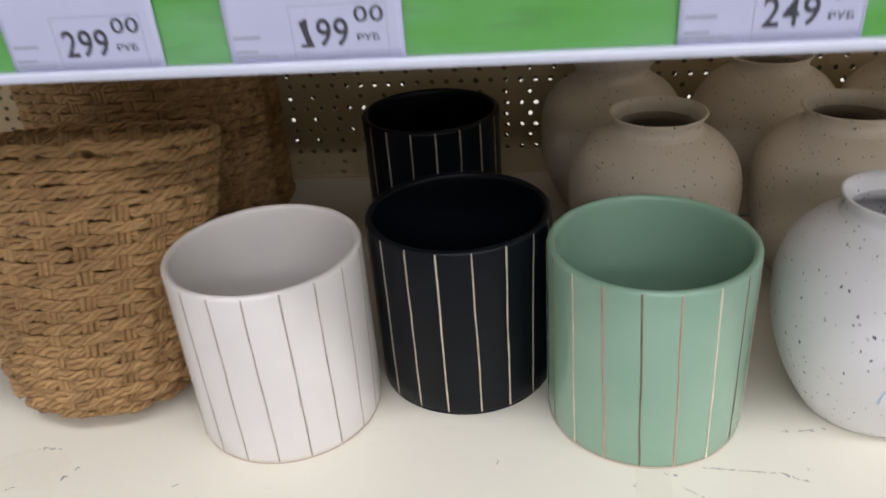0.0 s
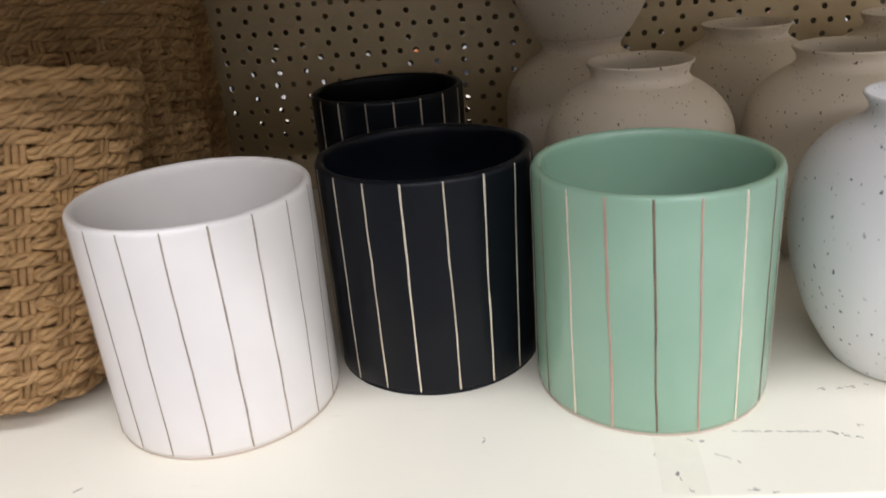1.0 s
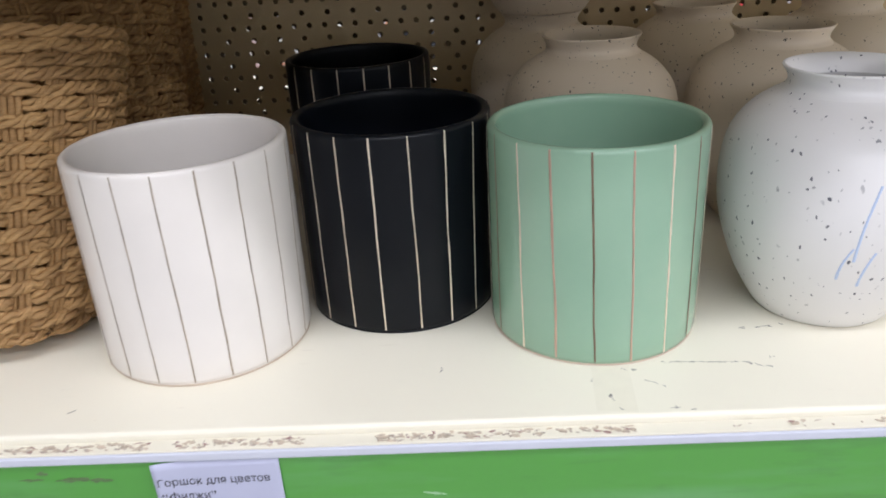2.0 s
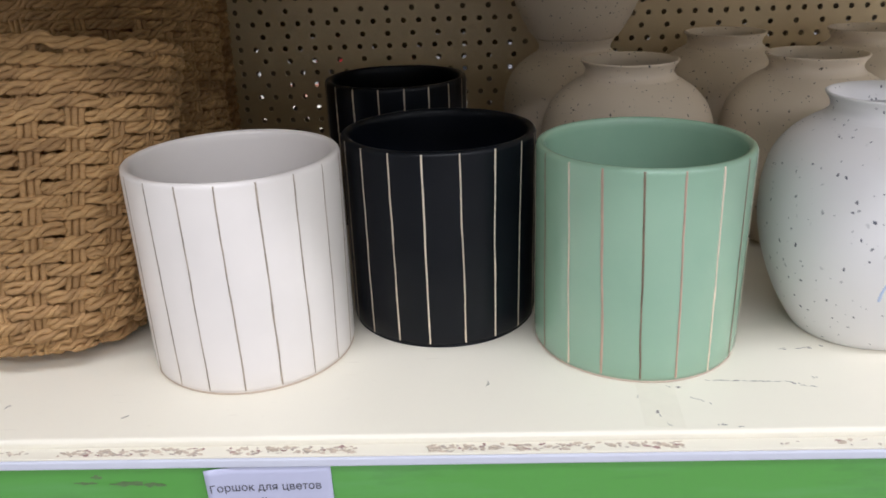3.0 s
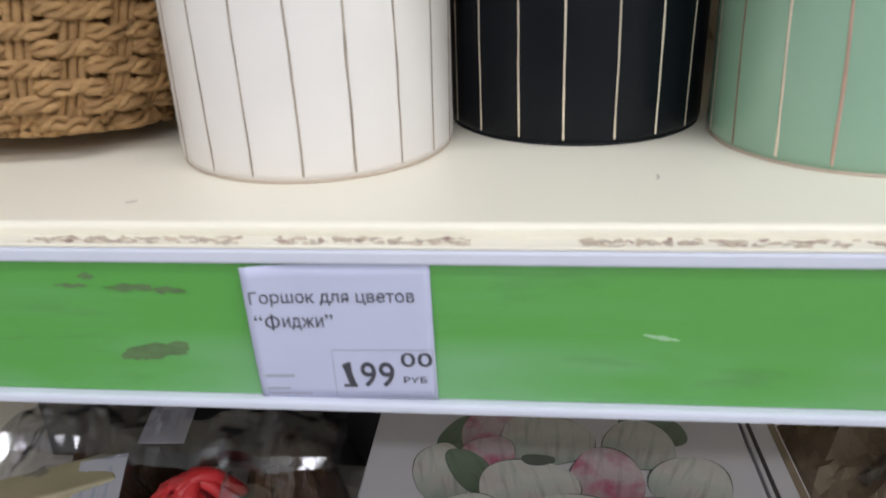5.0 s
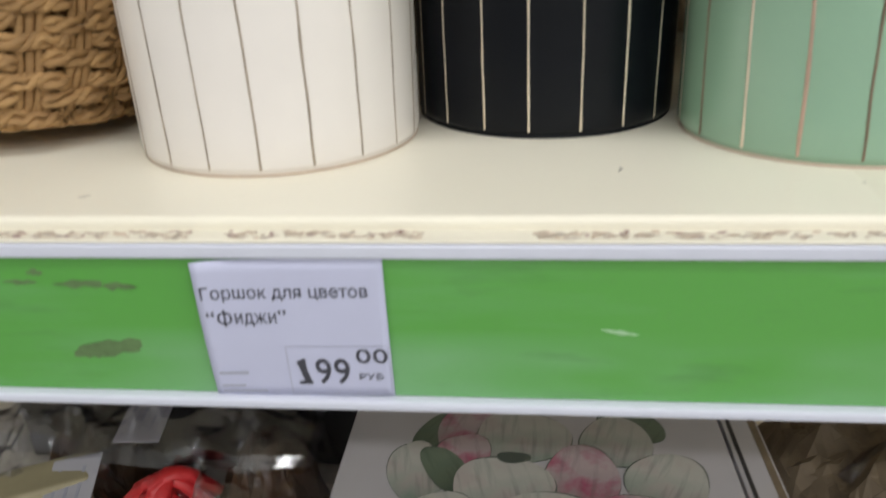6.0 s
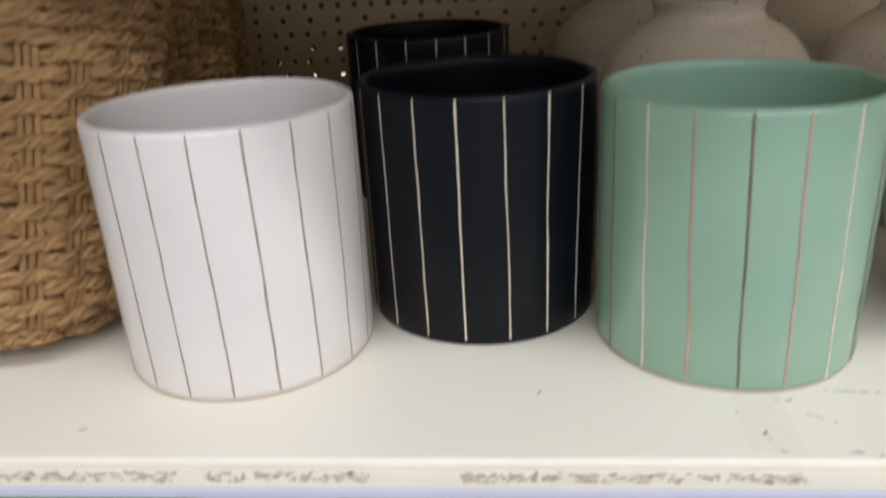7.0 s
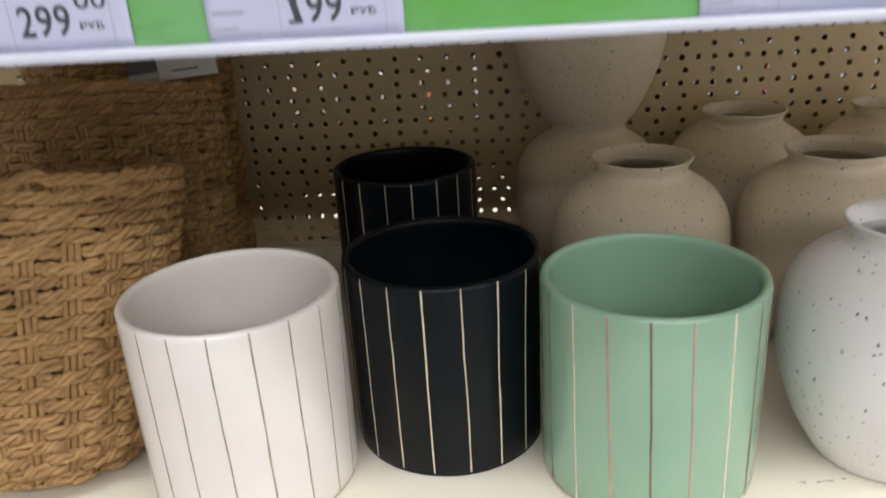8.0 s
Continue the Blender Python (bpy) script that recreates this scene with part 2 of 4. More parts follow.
def lettering(text, width, height, mat, bold=0.0, name="lettering"):
    """Raised print standing upright in the xz plane, its lower left corner at the origin, fitted to that width and height."""
    data = bpy.data.curves.new(name, "FONT")
    data.body, data.size, data.extrude = text, 1.0, 0.00006
    data.offset = bold
    data.resolution_u = 4
    temp = new(name, data)
    bpy.context.view_layer.update()
    me = bpy.data.meshes.new_from_object(temp.evaluated_get(FONT_GRAPH()))
    bpy.data.objects.remove(temp)
    co = np.array([v.co[:] for v in me.vertices])
    lo, hi = co.min(axis=0), co.max(axis=0)
    me.transform(Matrix.Rotation(radians(90), 4, "X") @ Matrix.Diagonal((width / (hi[0] - lo[0]), height / (hi[1] - lo[1]), 1, 1)) @ Matrix.Translation((-lo[0], -lo[1], 0)))
    me.materials.clear()
    me.materials.append(mat)
    return me


# ---- the shop round the shelf ----
FLOOR = -0.98
structure("floor", (-3.2, -5.4, FLOOR - 0.1), (3.2, 3.2, FLOOR), CONCRETE, label="grey tiled shop floor under the shelving", category="floor")
structure("ceiling", (-3.2, -5.4, 2.10), (3.2, 3.2, 2.20), CEILING_PAINT, label="plain pale ceiling of the shop", category="ceiling")
structure("wall_south", (-3.2, -5.5, FLOOR), (3.2, -5.4, 2.1), WALL_PAINT, label="plain pale wall across the aisle", category="wall")
structure("wall_north", (-3.2, 3.2, FLOOR), (3.2, 3.3, 2.1), WALL_PAINT, label="plain pale wall beyond the shelving", category="wall")
structure("wall_west", (-3.3, -5.5, FLOOR), (-3.2, 3.3, 2.1), WALL_PAINT, label="plain pale wall at the aisle's end", category="wall")
structure("wall_east", (3.2, -5.5, FLOOR), (3.3, 3.3, 2.1), WALL_PAINT, label="plain pale wall at the aisle's end", category="wall")

# ---- the shelving ----
LEFT, RIGHT, DEPTH, RISE = -0.66, 0.66, 0.4698, 0.3268


def shelf_mesh(name):
    """A folded steel tray: top sheet with a rounded front edge, a front face, and a turned-in lip."""
    arc = [(0.0025 - 0.0025 * math.sin(a), -0.0025 + 0.0025 * math.cos(a)) for a in np.linspace(0, math.pi / 2, 5)]
    line = [(DEPTH, 0.0)] + arc + [(0.0, -0.034), (0.018, -0.034), (0.018, -0.0325), (0.0015, -0.0325), (0.0015, -0.004), (DEPTH, -0.004)]
    verts, faces = [], []
    for x in (LEFT, RIGHT):
        verts += [(x, y, z) for y, z in line]
    n = len(line)
    for i in range(n):
        j = (i + 1) % n
        faces.append((i, j, n + j, n + i))
    faces += [tuple(range(n)), tuple(reversed(range(n, 2 * n)))]
    bm = bmesh.new()
    vs = [bm.verts.new(v) for v in verts]
    for f in faces:
        bm.faces.new([vs[i] for i in f])
    return finish(bm, name, CREAM)


def price_rail(parent):
    """Clip-on price rail: a ledge, white edges and a green insert behind a glossy face."""
    part("ledge", box_mesh("ledge", (LEFT, -0.0090, -0.0053), (RIGHT, -0.0002, -0.0042), CREAM, 0.0003), parent, label="cream ledge with worn brown dirt")
    part("rail_back", box_mesh("rail_back", (LEFT, -0.0060, -0.0655), (RIGHT, -0.0004, -0.0056), RAIL_WHITE, 0.0006), parent)
    part("upper_edge", box_mesh("upper_edge", (LEFT, -0.0098, -0.0106), (RIGHT, -0.0062, -0.0055), RAIL_WHITE, 0.0010), parent, label="white plastic upper edge")
    part("lower_edge", box_mesh("lower_edge", (LEFT, -0.0118, -0.0668), (RIGHT, -0.0062, -0.0628), RAIL_WHITE, 0.0012), parent, label="white plastic lower edge")
    part("green_insert", box_mesh("green_insert", (LEFT, -0.0078, -0.0627), (RIGHT, -0.0062, -0.0107), RAIL_GREEN, 0.0003), parent, label="green paper insert behind glossy plastic")


def blot(name, outline, thick, mat):
    """A thin flake of dirt or bare metal lying on a surface, given by its outline in the plane."""
    bm = bmesh.new()
    top = [bm.verts.new((x, y, thick)) for x, y in outline]
    low = [bm.verts.new((x, y, -0.0001)) for x, y in outline]
    bm.faces.new(top)
    for i in range(len(top)):
        j = (i + 1) % len(top)
        bm.faces.new((top[i], low[i], low[j], top[j]))
    return finish(bm, name, mat)


def ragged(rng, length, width, n=9):
    pts = []
    for k in range(n):
        s = k / (n - 1)
        pts.append((length * (s - 0.5), width * 0.5 * (0.25 + rng.random()) * math.sin(math.pi * (0.06 + 0.88 * s))))
    for k in reversed(range(n)):
        s = k / (n - 1)
        pts.append((length * (s - 0.5) + 0.0002, -width * 0.5 * (0.25 + rng.random()) * math.sin(math.pi * (0.06 + 0.88 * s))))
    return pts


shelves = []
for y, z, words in ((0.0, 0.0, "cream steel shelf with scuffs and a green price rail"), (-0.0085, RISE - 0.0025, "cream steel shelf above with a green price rail"),
                 (0.0, -RISE, "cream steel shelf below holding packed goods")):
    s = thing("shelf", pose(0, y, z), words, "shelf", group="shelves of the rack")
    part("tray", shelf_mesh("tray"), s)
    price_rail(s)
    shelves.append(s)
main_shelf, top_shelf, low_shelf = shelves
structure("base_plinth", (LEFT, 0.02, FLOOR), (RIGHT, DEPTH, FLOOR + 0.14), CREAM, 0.004, "cream steel plinth of the shelving rack", "plinth")

def chip_run(rng, x, y, z, length, width, turn):
    """Small ragged chips strewn along a scratch: outlines in the plane with their poses."""
    found = []
    c, q = math.cos(radians(turn)), math.sin(radians(turn))
    for k in range(max(2, int(length / 0.0013))):
        u, v = rng.uniform(-0.5, 0.5) * length, rng.gauss(0, 0.32) * width
        found.append((ragged(rng, rng.uniform(0.0006, 0.0030), rng.uniform(0.0003, 0.0003 + 0.45 * width), 6), pose(x + c * u - q * v, y + q * u + c * v, z, 0, 0, turn + rng.uniform(-35, 35))))
    return found


def chip_mesh(name, chips, mat):
    verts, faces = [], []
    for i, (outline, m) in enumerate(chips):
        start, n = len(verts), len(outline)
        for h in (0.00006 + 0.0000012 * (i % 250), -0.0001):
            verts += [m @ Vector((px, py, h)) for px, py in outline]
        faces.append(tuple(range(start, start + n)))
        faces += [(start + q, start + n + q, start + n + (q + 1) % n, start + (q + 1) % n) for q in range(n)]
    return mesh_of(name, verts, faces, mat, smooth=False)


rng = random.Random(5)
chips = []
# long scratch with dark chips running to the front edge, and single chips
for x, y, length, width, turn in ((0.0925, 0.029, 0.010, 0.0012, -58), (0.0965, 0.0185, 0.0065, 0.0030, -50), (0.0985, 0.0130, 0.0035, 0.0022, -65), (0.1010, 0.0070, 0.0030, 0.0010, -60),
                                  (0.1255, 0.0055, 0.0070, 0.0020, -8), (0.1345, 0.0035, 0.0025, 0.0040, 10), (0.1115, 0.0395, 0.008, 0.0018, -12), (0.122, 0.027, 0.012, 0.0007, -35),
                                  (0.150, 0.045, 0.040, 0.0004, -4), (0.1750, 0.0430, 0.008, 0.0030, -25), (0.1830, 0.0390, 0.007, 0.0012, -20), (0.190, 0.047, 0.004, 0.0014, 0),
                                  (0.185, 0.079, 0.006, 0.0014, 5), (0.196, 0.079, 0.010, 0.0016, 8), (0.206, 0.081, 0.005, 0.0012, -12), (0.155, 0.088, 0.009, 0.0009, 0),
                                  (-0.2490, 0.0340, 0.0030, 0.0075, 15), (-0.2525, 0.0250, 0.0012, 0.0110, -25), (-0.277, 0.0480, 0.016, 0.0022, 4), (-0.283, 0.014, 0.0040, 0.0018, 30),
                                  (0.012, 0.046, 0.005, 0.0006, 80), (-0.180, 0.020, 0.004, 0.0007, 40)):
    chips += chip_run(rng, x, y, 0.0, length, width, turn)
tagged(part("scuffing", chip_mesh("scuffing", chips, SCUFF), main_shelf, label="grey chips and scratches in the paint"), kind="stuff")
# ghosts of old tape and a torn paper label
TAPE = plain("tape_residue", (0.805, 0.762, 0.63), 0.36, cloud=0.05, scale=120)
for outline, at in ((((-0.010, -0.020), (0.010, -0.021), (0.0105, 0.020), (-0.0095, 0.019)), pose(0.1000, 0.0245, 0.0, 0, 0, -4)),
                    (((-0.024, -0.020), (0.018, -0.018), (0.024, 0.004), (0.014, 0.016), (-0.012, 0.019), (-0.025, 0.012)), pose(-0.278, 0.030, 0.0, 0, 0, 6))):
    part("tape_ghost", blot("tape_ghost", outline, 0.00007, TAPE), main_shelf, at, label="yellowed ghost of old tape")
# worn brown dirt along the ledge of the rail
OCHRE_DIRT = plain("ochre_dirt", (0.68, 0.57, 0.45), 0.8, cloud=0.4, scale=300)
PLUM_DIRT = plain("plum_dirt", (0.42, 0.27, 0.24), 0.8, cloud=0.4, scale=300)
for words, paint, share in (("rust-brown dirt along the ledge", RUST, 1.0), ("ochre dirt along the ledge", OCHRE_DIRT, 1.3), ("plum-coloured dirt along the ledge", PLUM_DIRT, 0.2)):
    chips = []
    for lo, hi, n in ((-0.290, -0.215, 14), (-0.205, -0.130, 38), (-0.120, -0.055, 34), (-0.020, 0.060, 40), (0.060, 0.105, 16), (0.150, 0.240, 8)):
        for k in range(int(n * share)):
            chips.append((ragged(rng, rng.uniform(0.0010, 0.0042), rng.uniform(0.0006, 0.0026), 6), pose(rng.uniform(lo, hi), -0.0048 + rng.uniform(-0.0026, 0.0026), (-0.0042, -0.00395, -0.0037)[(paint is OCHRE_DIRT) + 2 * (paint is PLUM_DIRT)], 0, 0, rng.uniform(-25, 25))))
    tagged(part("ledge_dirt", chip_mesh("ledge_dirt", chips, paint), main_shelf, label=words), kind="stuff")
# dark smears on the green insert, and one pale curved scratch
SMEAR = plain("grey_smear", (0.115, 0.20, 0.075), 0.5, cloud=0.3, scale=200)
for x, z, length, width in ((-0.166, -0.0205, 0.028, 0.0040), (-0.160, -0.0215, 0.018, 0.0030), (-0.168, -0.0460, 0.026, 0.0070), (-0.158, -0.0440, 0.030, 0.0045), (-0.174, -0.0480, 0.014, 0.0050), (-0.192, -0.020, 0.012, 0.0024), (-0.186, -0.0165, 0.006, 0.0030)):
    part("smear", blot("smear", ragged(rng, length, width), 0.0001, SMEAR), main_shelf, pose(x, -0.0078, z, 90, 0, rng.uniform(-3, 3)))
part("scratch", blot("scratch", ragged(rng, 0.012, 0.0016), 0.0001, plain("pale_scratch", (0.34, 0.55, 0.32), 0.4)), main_shelf, pose(0.0075, -0.0078, -0.0365, 90, 9, 0))


# ---- the perforated back panels ----
def perforated(name, lo, hi, z0, dense0, sparse0, mat):
    """Sheet steel with rows of punched holes, 15 mm and 25 mm apart in turn, rows 12 mm apart."""
    verts, faces = [], []
    sides, hole = 12, 0.0027
    cs = [(math.cos(TAU * (k + 0.5) / sides), math.sin(TAU * (k + 0.5) / sides)) for k in range(sides)]
    row, band = 0, 0.012
    z = z0
    while z < 0.325:
        pitch, first = (0.015, dense0) if row % 2 == 0 else (0.025, sparse0)
        x = first + math.ceil((lo - first) / pitch) * pitch
        h = band / 2
        edge = x - pitch / 2
        faces.append((len(verts), len(verts) + 1, len(verts) + 2, len(verts) + 3))
        verts += [(lo - 0.03, 0, z - h), (edge, 0, z - h), (edge, 0, z + h), (lo - 0.03, 0, z + h)]
        while x < hi:
            i = len(verts)
            for c, s in cs:
                verts.append((x + hole * c, 0, z + hole * s))
            for c, s in cs:
                verts.append((x + hole * c, 0.0012, z + hole * s))
            for c, s in cs:
                k = min(pitch / 2 / max(abs(c), 1e-6), h / max(abs(s), 1e-6))
                verts.append((x + k * c, 0, z + k * s))
            for k in range(sides):
                n = (k + 1) % sides
                faces.append((i + k, i + n, i + 2 * sides + n, i + 2 * sides + k))
                faces.append((i + k, i + sides + k, i + sides + n, i + n))
            j = len(verts)
            verts += [(x - pitch / 2, 0, z - h), (x + pitch / 2, 0, z - h), (x + pitch / 2, 0, z + h), (x - pitch / 2, 0, z + h)]
            for q, (sx, sz) in enumerate(((-1, -1), (1, -1), (1, 1), (-1, 1))):
                # the corner lies between two neighbouring outer points
                for k in range(sides):
                    n = (k + 1) % sides
                    a, b = verts[i + 2 * sides + k], verts[i + 2 * sides + n]
                    on_x = [abs(abs(v[0] - x) - pitch / 2) < 1e-7 for v in (a, b)]
                    if on_x[0] != on_x[1] and all((v[0] - x) * sx > -1e-9 and (v[2] - z) * sz > -1e-9 for v in (a, b)):
                        faces.append((i + 2 * sides + k, i + 2 * sides + n, j + q))
            x += pitch
        edge = x - pitch / 2
        faces.append((len(verts), len(verts) + 1, len(verts) + 2, len(verts) + 3))
        verts += [(edge, 0, z - h), (hi + 0.03, 0, z - h), (hi + 0.03, 0, z + h), (edge, 0, z + h)]
        z += band
        row += 1
    bm = bmesh.new()
    bm.from_mesh(mesh_of(name, verts, faces, mat, smooth=False))
    bmesh.ops.remove_doubles(bm, verts=bm.verts, dist=1e-6)
    return finish(bm, name, mat)


# the rear sheet is coloured darker so that the holes read as shaded
for y, words, paint in ((0.470, "beige perforated steel back panel of the shelf", PANEL), (0.540, "perforated steel panel of the rack behind, coloured dark for the gap's shade", GAP_SHADE_PANEL)):
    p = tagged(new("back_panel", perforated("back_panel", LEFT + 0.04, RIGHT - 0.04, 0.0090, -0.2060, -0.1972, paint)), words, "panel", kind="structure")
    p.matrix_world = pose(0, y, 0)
structure("lower_back_panel", (LEFT, 0.470, FLOOR), (RIGHT, 0.474, 0.0018), PANEL, label="beige steel back panel below the shelf", category="panel")
# unseen rear panels and cap, added so light enters the gap only through the holes
structure("rear_lower_panel", (LEFT, 0.540, FLOOR), (RIGHT, 0.544, 0.0018), PANEL, label="unseen steel panel added to keep light out of the rack's gap", category="panel")
structure("rear_upper_panel", (LEFT, 0.540, RISE), (RIGHT, 0.544, 1.05), PANEL, label="unseen steel panel added to keep light out of the rack's gap", category="panel")
structure("rack_cap", (LEFT, 0.468, 1.051), (RIGHT, 0.546, 1.06), CREAM, 0.001, "unseen steel cap added to keep light out of the gap", "cap")
structure("upper_back_panel", (LEFT, 0.470, RISE + 0.0005), (RIGHT, 0.474, 1.05), PANEL, label="beige steel back panel above the shelf", category="panel")
for x in (LEFT - 0.032, RIGHT + 0.002):
    structure("rack_upright", (x, 0.44, FLOOR), (x + 0.03, 0.57, 1.06), CREAM, 0.002, "cream steel upright of the shelving rack", "upright")
rear = thing("shelf", pose(0, 1.012, -0.02, 0, 0, 180), "cream steel shelf on the far side of the rack", "shelf")
part("tray", shelf_mesh("tray"), rear)


# ---- plant pots ----
POT_R, POT_H = 0.0597, 0.1205


def pot_profile():
    r, h, w = POT_R, POT_H, 0.0052
    line = [(0.010, 0.0010), (r - 0.006, 0.0010), (r - 0.0052, 0.0), (r - 0.0040, 0.0), (r - 0.0012, 0.0012), (r - 0.0002, 0.0040)]
    line += [(r - 0.0002 + 0.0002 * s, 0.004 + (h - 0.0075) * s) for s in np.linspace(0.1, 1, 10)]
    line += [(r - w / 2 + w / 2 * math.cos(a), h - 0.0028 + 0.0028 * math.sin(a)) for a in np.linspace(0.25, math.pi - 0.25, 8)]
    line += [(r - w, h - 0.006), (r - w - 0.0006, h * 0.5), (r - w - 0.0012, 0.016), (r - w - 0.004, 0.0095), (r - w - 0.010, 0.0075), (0.008, 0.0072)]
    return line


def plant_pot(x, y, glaze, label, rim, foot, seed, lustres=(GOLD,), fine=0.0011):
    """A straight-sided ceramic pot with eighteen painted stripes. rim, foot: the bearings of neighbouring stripes at the rim and at the foot; the others follow every 20 degrees or so."""
    pot = thing("plant_pot", pose(x, y, 0), label, "plant pot", group="striped plant pots")
    part("body", lathe("body", pot_profile(), glaze, 112, 0.006, seed), pot)
    ring = [(POT_R - 0.0050, 0.0), (POT_R - 0.0014, 0.0), (POT_R - 0.0009, 0.0005), (POT_R - 0.0009, 0.0010), (POT_R - 0.0016, 0.0014)]
    part("foot_ring", lathe("foot_ring", ring, BLACK_GLAZE if glaze is BLACK_GLAZE else RAW_CLAY, 112, 0.006, seed, ends=(0, 0)), pot, label="" if glaze is BLACK_GLAZE else "bare clay foot ring")
    rnd = random.Random(seed)
    known = len(rim)
    for k in range(18):
        a0, a1 = (radians(v[k] if k < known else v[-1] + (360 - (v[-1] - v[0])) / (19 - known) * (k - known + 1)) for v in (rim, foot))
        path = []
        for i in range(29):
            s = i / 28
            z = POT_H - 0.0012 - (POT_H - 0.0042) * s
            a = a0 + (a1 - a0) * s + 0.010 * noise.noise((k * 3.1 + seed, s * 2.2, 0)) * math.sin(math.pi * s) + 0.005 * noise.noise((k * 1.7, s * 7, seed))
            w = 1 + 0.006 * noise.noise((math.cos(a) * 1.3 + seed, math.sin(a) * 1.3, z * 12 + seed))
            over = max(0.0, z - (POT_H - 0.0030)) / 0.0030
            r = POT_R * w + 0.00002 - 0.0007 * over ** 2
            path.append(((r * math.cos(a), r * math.sin(a), z), (math.cos(a), math.sin(a), 0), (-math.sin(a), math.cos(a), 0)))
        part("stripe", ribbon("stripe", path, fine * rnd.uniform(1.0, 1.3), 0.00022, lustres[k % len(lustres)]), pot, label="thin hand-painted gold stripe")
    return pot


plant_pot(-0.1279, 0.0983, WHITE_GLAZE, "white ceramic plant pot with thin gold vertical stripes", (-122.0, -103.0, -83.7, -63.9, -44.0, -23.9, -1.5), (-119.9, -101.6, -82.2, -63.1, -43.9, -25.4, -9.0), 3, (BRONZE,), 0.0009)
plant_pot(-0.0137, 0.1462, BLACK_GLAZE, "matt black ceramic plant pot with gold stripes in front", (-136.5, -116.7, -97.6, -77.3, -56.7, -35.8), (-135.5, -115.8, -97.1, -76.5, -57.9, -39.1), 7)
plant_pot(0.1019, 0.1031, GREEN_GLAZE, "sage green ceramic plant pot with gold vertical stripes", (-161.6, -141.2, -121.8, -101.9, -82.4, -61.6), (-158.2, -137.3, -117.6, -97.5, -78.9, -59.1), 11, (UMBER, GOLD, ROSE, UMBER, ROSE, GOLD), 0.0012)
plant_pot(-0.0555, 0.3416, BLACK_GLAZE, "matt black ceramic plant pot with gold stripes behind another", (-120.4, -98.9, -79.5, -59.8, -40.0), (-120.0, -98.9, -79.5, -59.8, -40.0), 15)

# ---- round vases ----
VASE_H = 0.1413
VASE = [(0.010, 0.0012), (0.031, 0.0010), (0.0345, 0.0), (0.0375, 0.0012), (0.0425, 0.0085), (0.0510, 0.0240), (0.0585, 0.0440), (0.0625, 0.0610), (0.0636, 0.0750), (0.0630, 0.0900),
        (0.0592, 0.1050), (0.0508, 0.1170), (0.0420, 0.1240), (0.0348, 0.1282), (0.0318, 0.1320), (0.0326, 0.1365), (0.0351, 0.1402), (0.0349, 0.1413), (0.0334, 0.1411), (0.0308, 0.1370),
        (0.0294, 0.1310), (0.0330, 0.1240), (0.0440, 0.1140), (0.0535, 0.0980), (0.0585, 0.0750), (0.0530, 0.0380), (0.0330, 0.0090), (0.0080, 0.0060)]


def vase(x, y, z, glaze, label, seed, turn):
    v = thing("vase", pose(x, y, z, 0, 0, turn), label, "vase", group="round speckled vases")
    part("body", lathe("body", smooth_line(VASE[:14], 3), glaze, 96, 0.010, seed, ends=(1, 0)), v)
    part("neck", lathe("neck", smooth_line(VASE[13:21], 3), glaze, 96, 0.010, seed, ends=(0, 0)), v)
    part("interior", lathe("interior", smooth_line(VASE[20:], 3), glaze, 96, 0.010, seed, ends=(0, 1)), v)
    return v


vase(0.1240, 0.2582, 0, STONE, "beige speckled stoneware vase with a short flared neck", 21, 10)
vase(0.1026, 0.3955, 0, STONE, "beige speckled stoneware vase with another stacked on it", 22, 80)
vase(0.1026, 0.3955, VASE_H + 0.0002, STONE, "beige speckled stoneware vase standing on another vase", 23, 200)
vase(0.2372, 0.3995, 0, STONE, "beige speckled stoneware vase against the back panel", 24, 140)
vase(0.2595, 0.2598, 0, STONE, "beige speckled stoneware vase in the middle row", 25, 300)
vase(0.3640, 0.3960, 0, STONE, "beige speckled stoneware vase at the end of the back row", 26, 30)
white_vase = vase(0.2395, 0.1107, 0, MILK, "white glazed vase with grey specks and blue smears", 27, 0)

vase_line = smooth_line(VASE[4:14], 3)
for bearing, low, high, bow in ((-103, 0.052, 0.094, 6), (-109, 0.040, 0.060, 5), (-98, 0.036, 0.058, 4)):
    path = []
    for i in range(16):
        z = low + (high - low) * i / 15
        a = radians(bearing + bow * (i / 15) ** 2)
        r = float(np.interp(z, [q[1] for q in vase_line], [q[0] for q in vase_line]))
        r *= 1 + 0.010 * noise.noise((math.cos(a) * 1.3 + 27, math.sin(a) * 1.3, z * 12 + 27))
        path.append(((r * math.cos(a), r * math.sin(a), z), (math.cos(a), math.sin(a), 0), (-math.sin(a), math.cos(a), 0)))
    part("smear", ribbon("smear", path, 0.0016, 0.0002, BLUE_SMEAR), white_vase, label="faint blue glaze smear")

